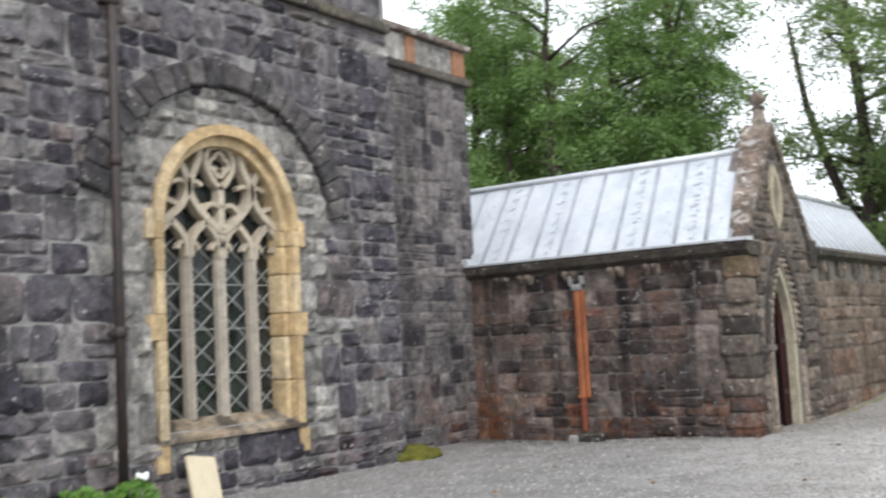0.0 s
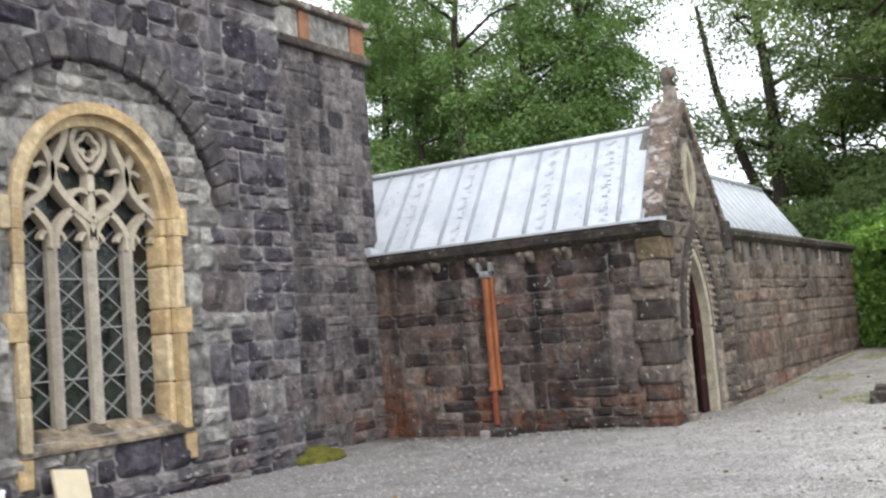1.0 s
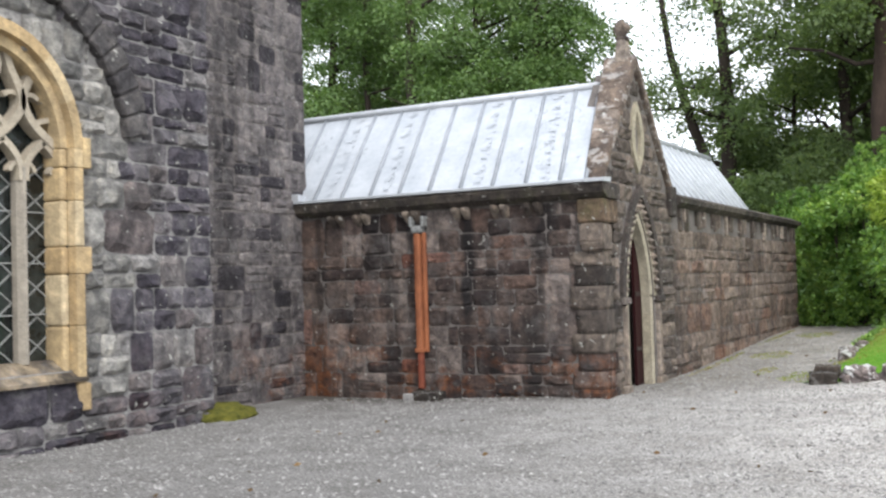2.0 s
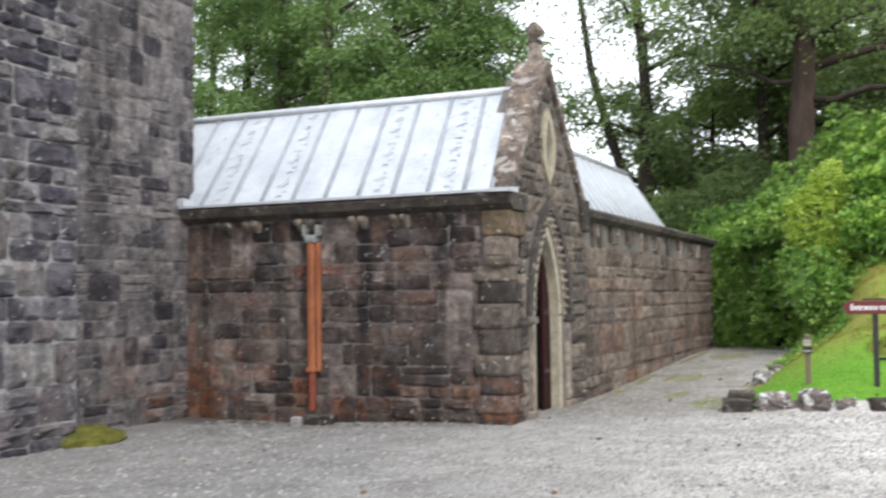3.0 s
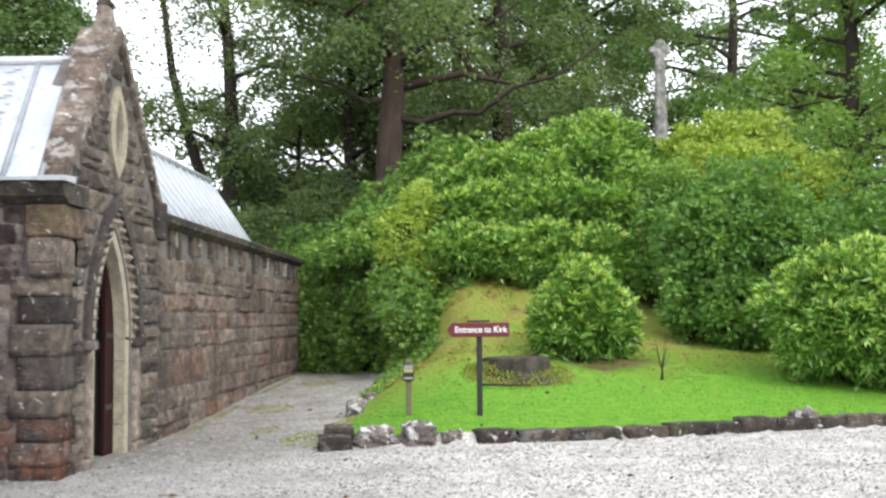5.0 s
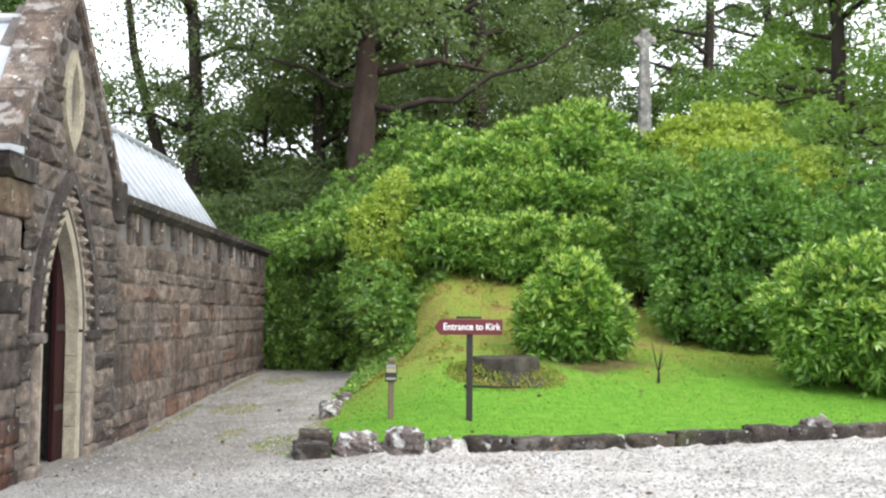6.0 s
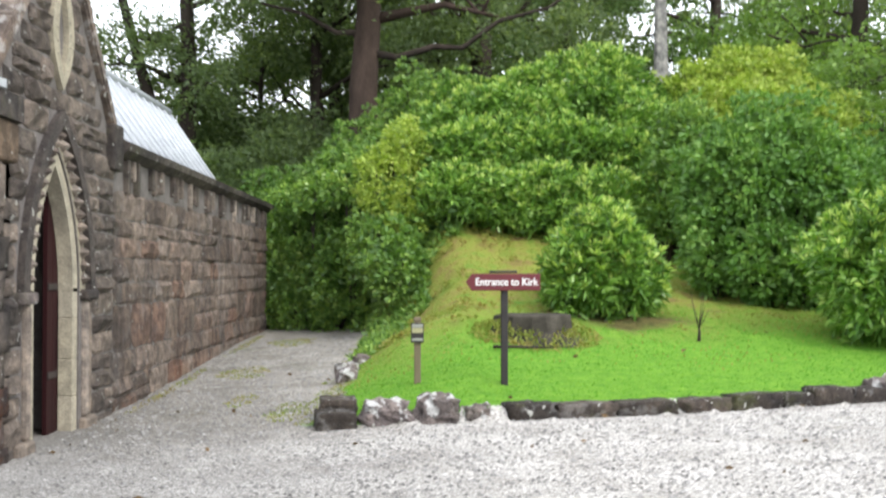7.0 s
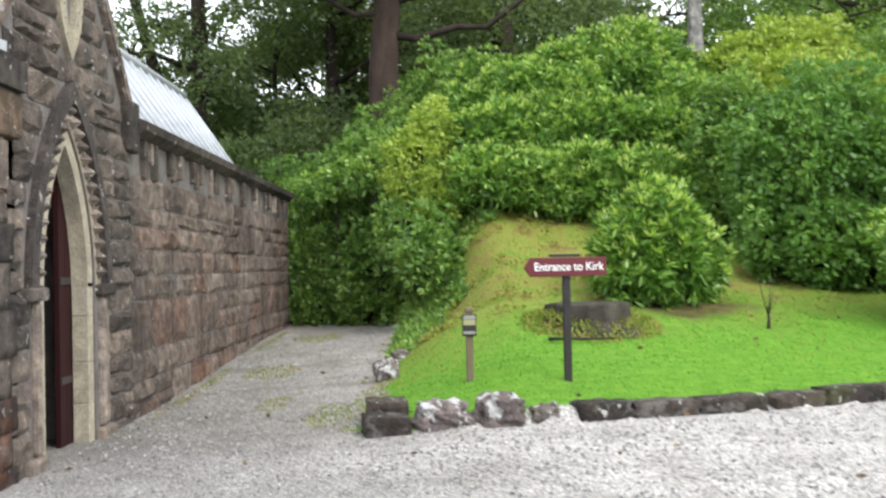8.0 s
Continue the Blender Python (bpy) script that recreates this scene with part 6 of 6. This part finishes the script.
small_plant(WX + 0.45, 6.35, 1.0)
small_plant(WX + 0.45, 5.7, 4.0)
fl = small_plant(WX + 0.4, 7.0, 2.0)
tagged(fl, "low green plant with one white flower")
bm = bmesh.new()
for k in range(14):
    a = k * 2.39996
    c = Vector((WX + 0.5, 7.06, 0.36)) + Vector((0.045 * math.cos(a), 0.045 * math.sin(a), 0.012 * (k % 4)))
    bmesh.ops.create_icosphere(bm, subdivisions=1, radius=0.028, matrix=Matrix.Translation(c))
part("flower_head", bm, M_WHITE, fl, "white flower head")
ms = empty_thing("moss_clump", "yellow-green moss cushion at the wall corner", "moss", at=(WX - 0.2, 12.3, -0.05))
bm = bmesh.new()
bmesh.ops.create_icosphere(bm, subdivisions=4, radius=1)
for q in bm.verts:
    q.co *= 1 + 0.25 * noise.noise(q.co * 2.5) + 0.12 * noise.noise(q.co * 8)
    q.co = Vector((WX - 0.1 + q.co.x * 0.4, 12.3 + q.co.y * 0.55, -0.07 + q.co.z * 0.18))
part("cushion", bm, plain("yellow_green_moss", (0.03, 0.036, 0.01), (0.14, 0.13, 0.026), 12, 0.95, 0.1, 0, 0.02), ms, "", True)

# ---- grass blades, moss tufts and loose gravel ----
def scatter(n, x0, x1, y0, y1, test):
    p = np.column_stack([nr.uniform(x0, x1, n), nr.uniform(y0, y1, n)])
    p = np.array([q for q in p if test(q[0], q[1])])
    return np.column_stack([p, [ground_z(a, b) for a, b in p]])


def is_lawn(x, y):
    return y > kerb_y(x) - 0.06 and x > -3.05 + 0.25 * noise.noise((x * 2, y * 2, 0))


def is_green(x, y):
    return y - 0.3 * x + 4.0 * noise.noise((x * 0.5, y * 0.5, 7)) + nr.normal() * 1.5 < 21.0


def under_bush(x, y):
    return abs(x - 0.45) * 0.8 + abs(y - 21.35) + 0.5 * noise.noise((x * 2, y * 2, 3)) < 0.85


def blades(p, length, wide, up):
    aim = nr.normal(size=p.shape) * 0.45 + np.array([0, 0, up])
    return leaf_quads(p - np.array([0, 0, 0.008]), aim, length, wide, 0.1)


pts = scatter(95000, -3.3, 7.5, 16.3, 22.5, lambda x, y: is_lawn(x, y) and is_green(x, y) and not under_bush(x, y))
tagged(new("lawn_grass", from_quads("lawn_grass", blades(pts, 0.032, 0.34, 0.25), L_GRASS)), "short bright green lawn grass", "grass", kind="stuff")
pts = scatter(26000, -3.0, 7.0, 18.5, 27.0, lambda x, y: is_lawn(x, y) and not is_green(x, y) and not under_bush(x, y))
tagged(new("moss_grass", from_quads("moss_grass", blades(pts, 0.05, 0.3, 0.5), L_MOSS)), "yellowish dry mossy grass on the bank", "grass", kind="stuff")
pts = scatter(1500, -3.2, 1.2, 20.5, 26.5, lambda x, y: is_lawn(x, y) and not is_green(x, y) and (noise.noise((x * 1.6, y * 1.6, 9)) > 0.12 or x < -2.3 or y > 25.6))
tagged(new("bank_herbs", from_quads("bank_herbs", rosettes(pts + np.array([0, 0, 0.03]), np.tile([0, 0, 0.6], (len(pts), 1)), 8, 0.065, 0.4), L_MOSS)), "low leafy herbs and moss on the bank", "herbs", kind="stuff")
pts = scatter(2600, -3.3, -1.6, 20.5, 27.0, lambda x, y: x > -3.15 and x < -2.75 + 0.16 * (y - 20.5) + 0.7 * noise.noise((x, y * 1.3, 4)) and nr.uniform() < 0.25 + 0.12 * (y - 20.5))
tagged(new("bank_ferns", from_quads("bank_ferns", rosettes(pts + np.array([0, 0, 0.05]), np.tile([0, 0, 0.7], (len(pts), 1)), 7, 0.12, 0.34), L_DARKRHODO)), "green ferny herbs along the bank edge", "herbs", kind="stuff")
ring = nr.uniform(0, 2 * math.pi, 2600)
rad = nr.uniform(0.42, 0.8, 2600)
pts = np.column_stack([TX + rad * np.cos(ring), TY + rad * np.sin(ring)])
pts = np.column_stack([pts, [ground_z(a, b) + max(0.16 - 0.4 * (q - 0.42), 0) for (a, b), q in zip(pts, rad)]])
tagged(new("stump_moss", from_quads("stump_moss", blades(pts, 0.06, 0.35, 0.4), L_MOSS)), "mossy grass tufts round the stump", "moss", kind="stuff")
WEEDS = [(-4.62, 21.2, 0.45, 0.75), (-4.5, 25.2, 0.5, 0.9), (-3.5, 17.6, 0.35, 0.9), (-5.25, 20.0, 0.12, 2.5), (-5.25, 25.0, 0.12, 2.5), (-4.2, 18.6, 0.2, 0.6)]
pts = scatter(40000, -5.3, -2.9, 16.6, 28.4, lambda x, y: (x > -3.3 + 0.2 * noise.noise((x, y * 2, 1)) or any(((x - a) / c) ** 2 + ((y - b) / d) ** 2 < 0.6 + 0.5 * noise.noise((x * 3, y * 3, 0)) for a, b, c, d in WEEDS)) and not is_lawn(x, y))
tagged(new("path_weeds", from_quads("path_weeds", blades(pts, 0.035, 0.3, 0.5), L_MOSS)), "patches of short grass growing through the path", "grass", kind="stuff")


fl_p = scatter(130, -9.3, 6, 7, 21, lambda x, y: not (y > FY - 0.05 and x < EX + 0.05))
tagged(new("fallen_leaves", from_quads("fallen_leaves", leaf_quads(fl_p + np.array([0, 0, 0.012]), nr.normal(size=fl_p.shape) * np.array([1, 1, 0.12]), 0.07, 0.55, 0.0), plain("dead_brown_leaf", (0.06, 0.035, 0.018), (0.17, 0.11, 0.05), 9, 0.8, 0.2, 0, 0.002, None, 0.6))), "scattered dead brown leaves on gravel and grass", "leaves", kind="stuff")


def pebbles(n):
    p = scatter(n, -10, 6, 5.5, 26, lambda x, y: not (y > kerb_y(x) - 0.05 and x > -3.1) and not (y > FY - 0.05 and x < EX + 0.05) and x > WX + 0.05)
    s = nr.uniform(0.008, 0.02, len(p))[:, None, None]
    base = np.array([(1, 0, 0), (0, 1, 0), (-1, 0, 0), (0, -1, 0), (0, 0, 0.8), (0, 0, -0.6)], dtype=float)
    vv = p[:, None, :] + base[None] * s * nr.uniform(0.6, 1.3, (len(p), 6, 1)) + np.array([0, 0, 0.004])
    fi = np.array([(0, 1, 4), (1, 2, 4), (2, 3, 4), (3, 0, 4)])
    m = len(p)
    me = bpy.data.meshes.new("loose_gravel")
    me.vertices.add(m * 6)
    me.vertices.foreach_set("co", vv.astype(np.float32).ravel())
    idx = (fi[None] + np.arange(m)[:, None, None] * 6).astype(np.int32).ravel()
    me.loops.add(len(idx))
    me.loops.foreach_set("vertex_index", idx)
    me.polygons.add(m * 4)
    me.polygons.foreach_set("loop_start", np.arange(0, m * 12, 3, dtype=np.int32))
    me.materials.append(M_PEBBLE)
    me.update(calc_edges=True)
    tagged(new("loose_gravel", me), "loose grey gravel stones on the yard", "gravel", kind="stuff")


pebbles(72000)

# ---- wall blocks, laid last ----
lay(nave, nave_stones, (WX, 0, 0), (0, 1, 0), (1, 0, 0), M_NAVE, rng, (0.03, 0.075), 0.017, 460, 9.2, nave_pick)
lay(tower, tower_stones, (RX, 0, 0), (0, 1, 0), (1, 0, 0), M_TOWER, rng, (0.01, 0.028), 0.008, 300, 13.5)
lay(front, front_stones, (0, FY, 0), (1, 0, 0), (0, -1, 0), M_FRONT, rng, (0.01, 0.03), 0.008, 300, -7.5)
lay(gable, gable_stones, (EX, 0, 0), (0, 1, 0), (1, 0, 0), M_GABLE, rng, (0.02, 0.045), 0.009, 300, GY)
lay(east, east_stones, (EX, 0, 0), (0, 1, 0), (1, 0, 0), M_EAST, rng, (0.016, 0.036), 0.009, 300, 19.0)
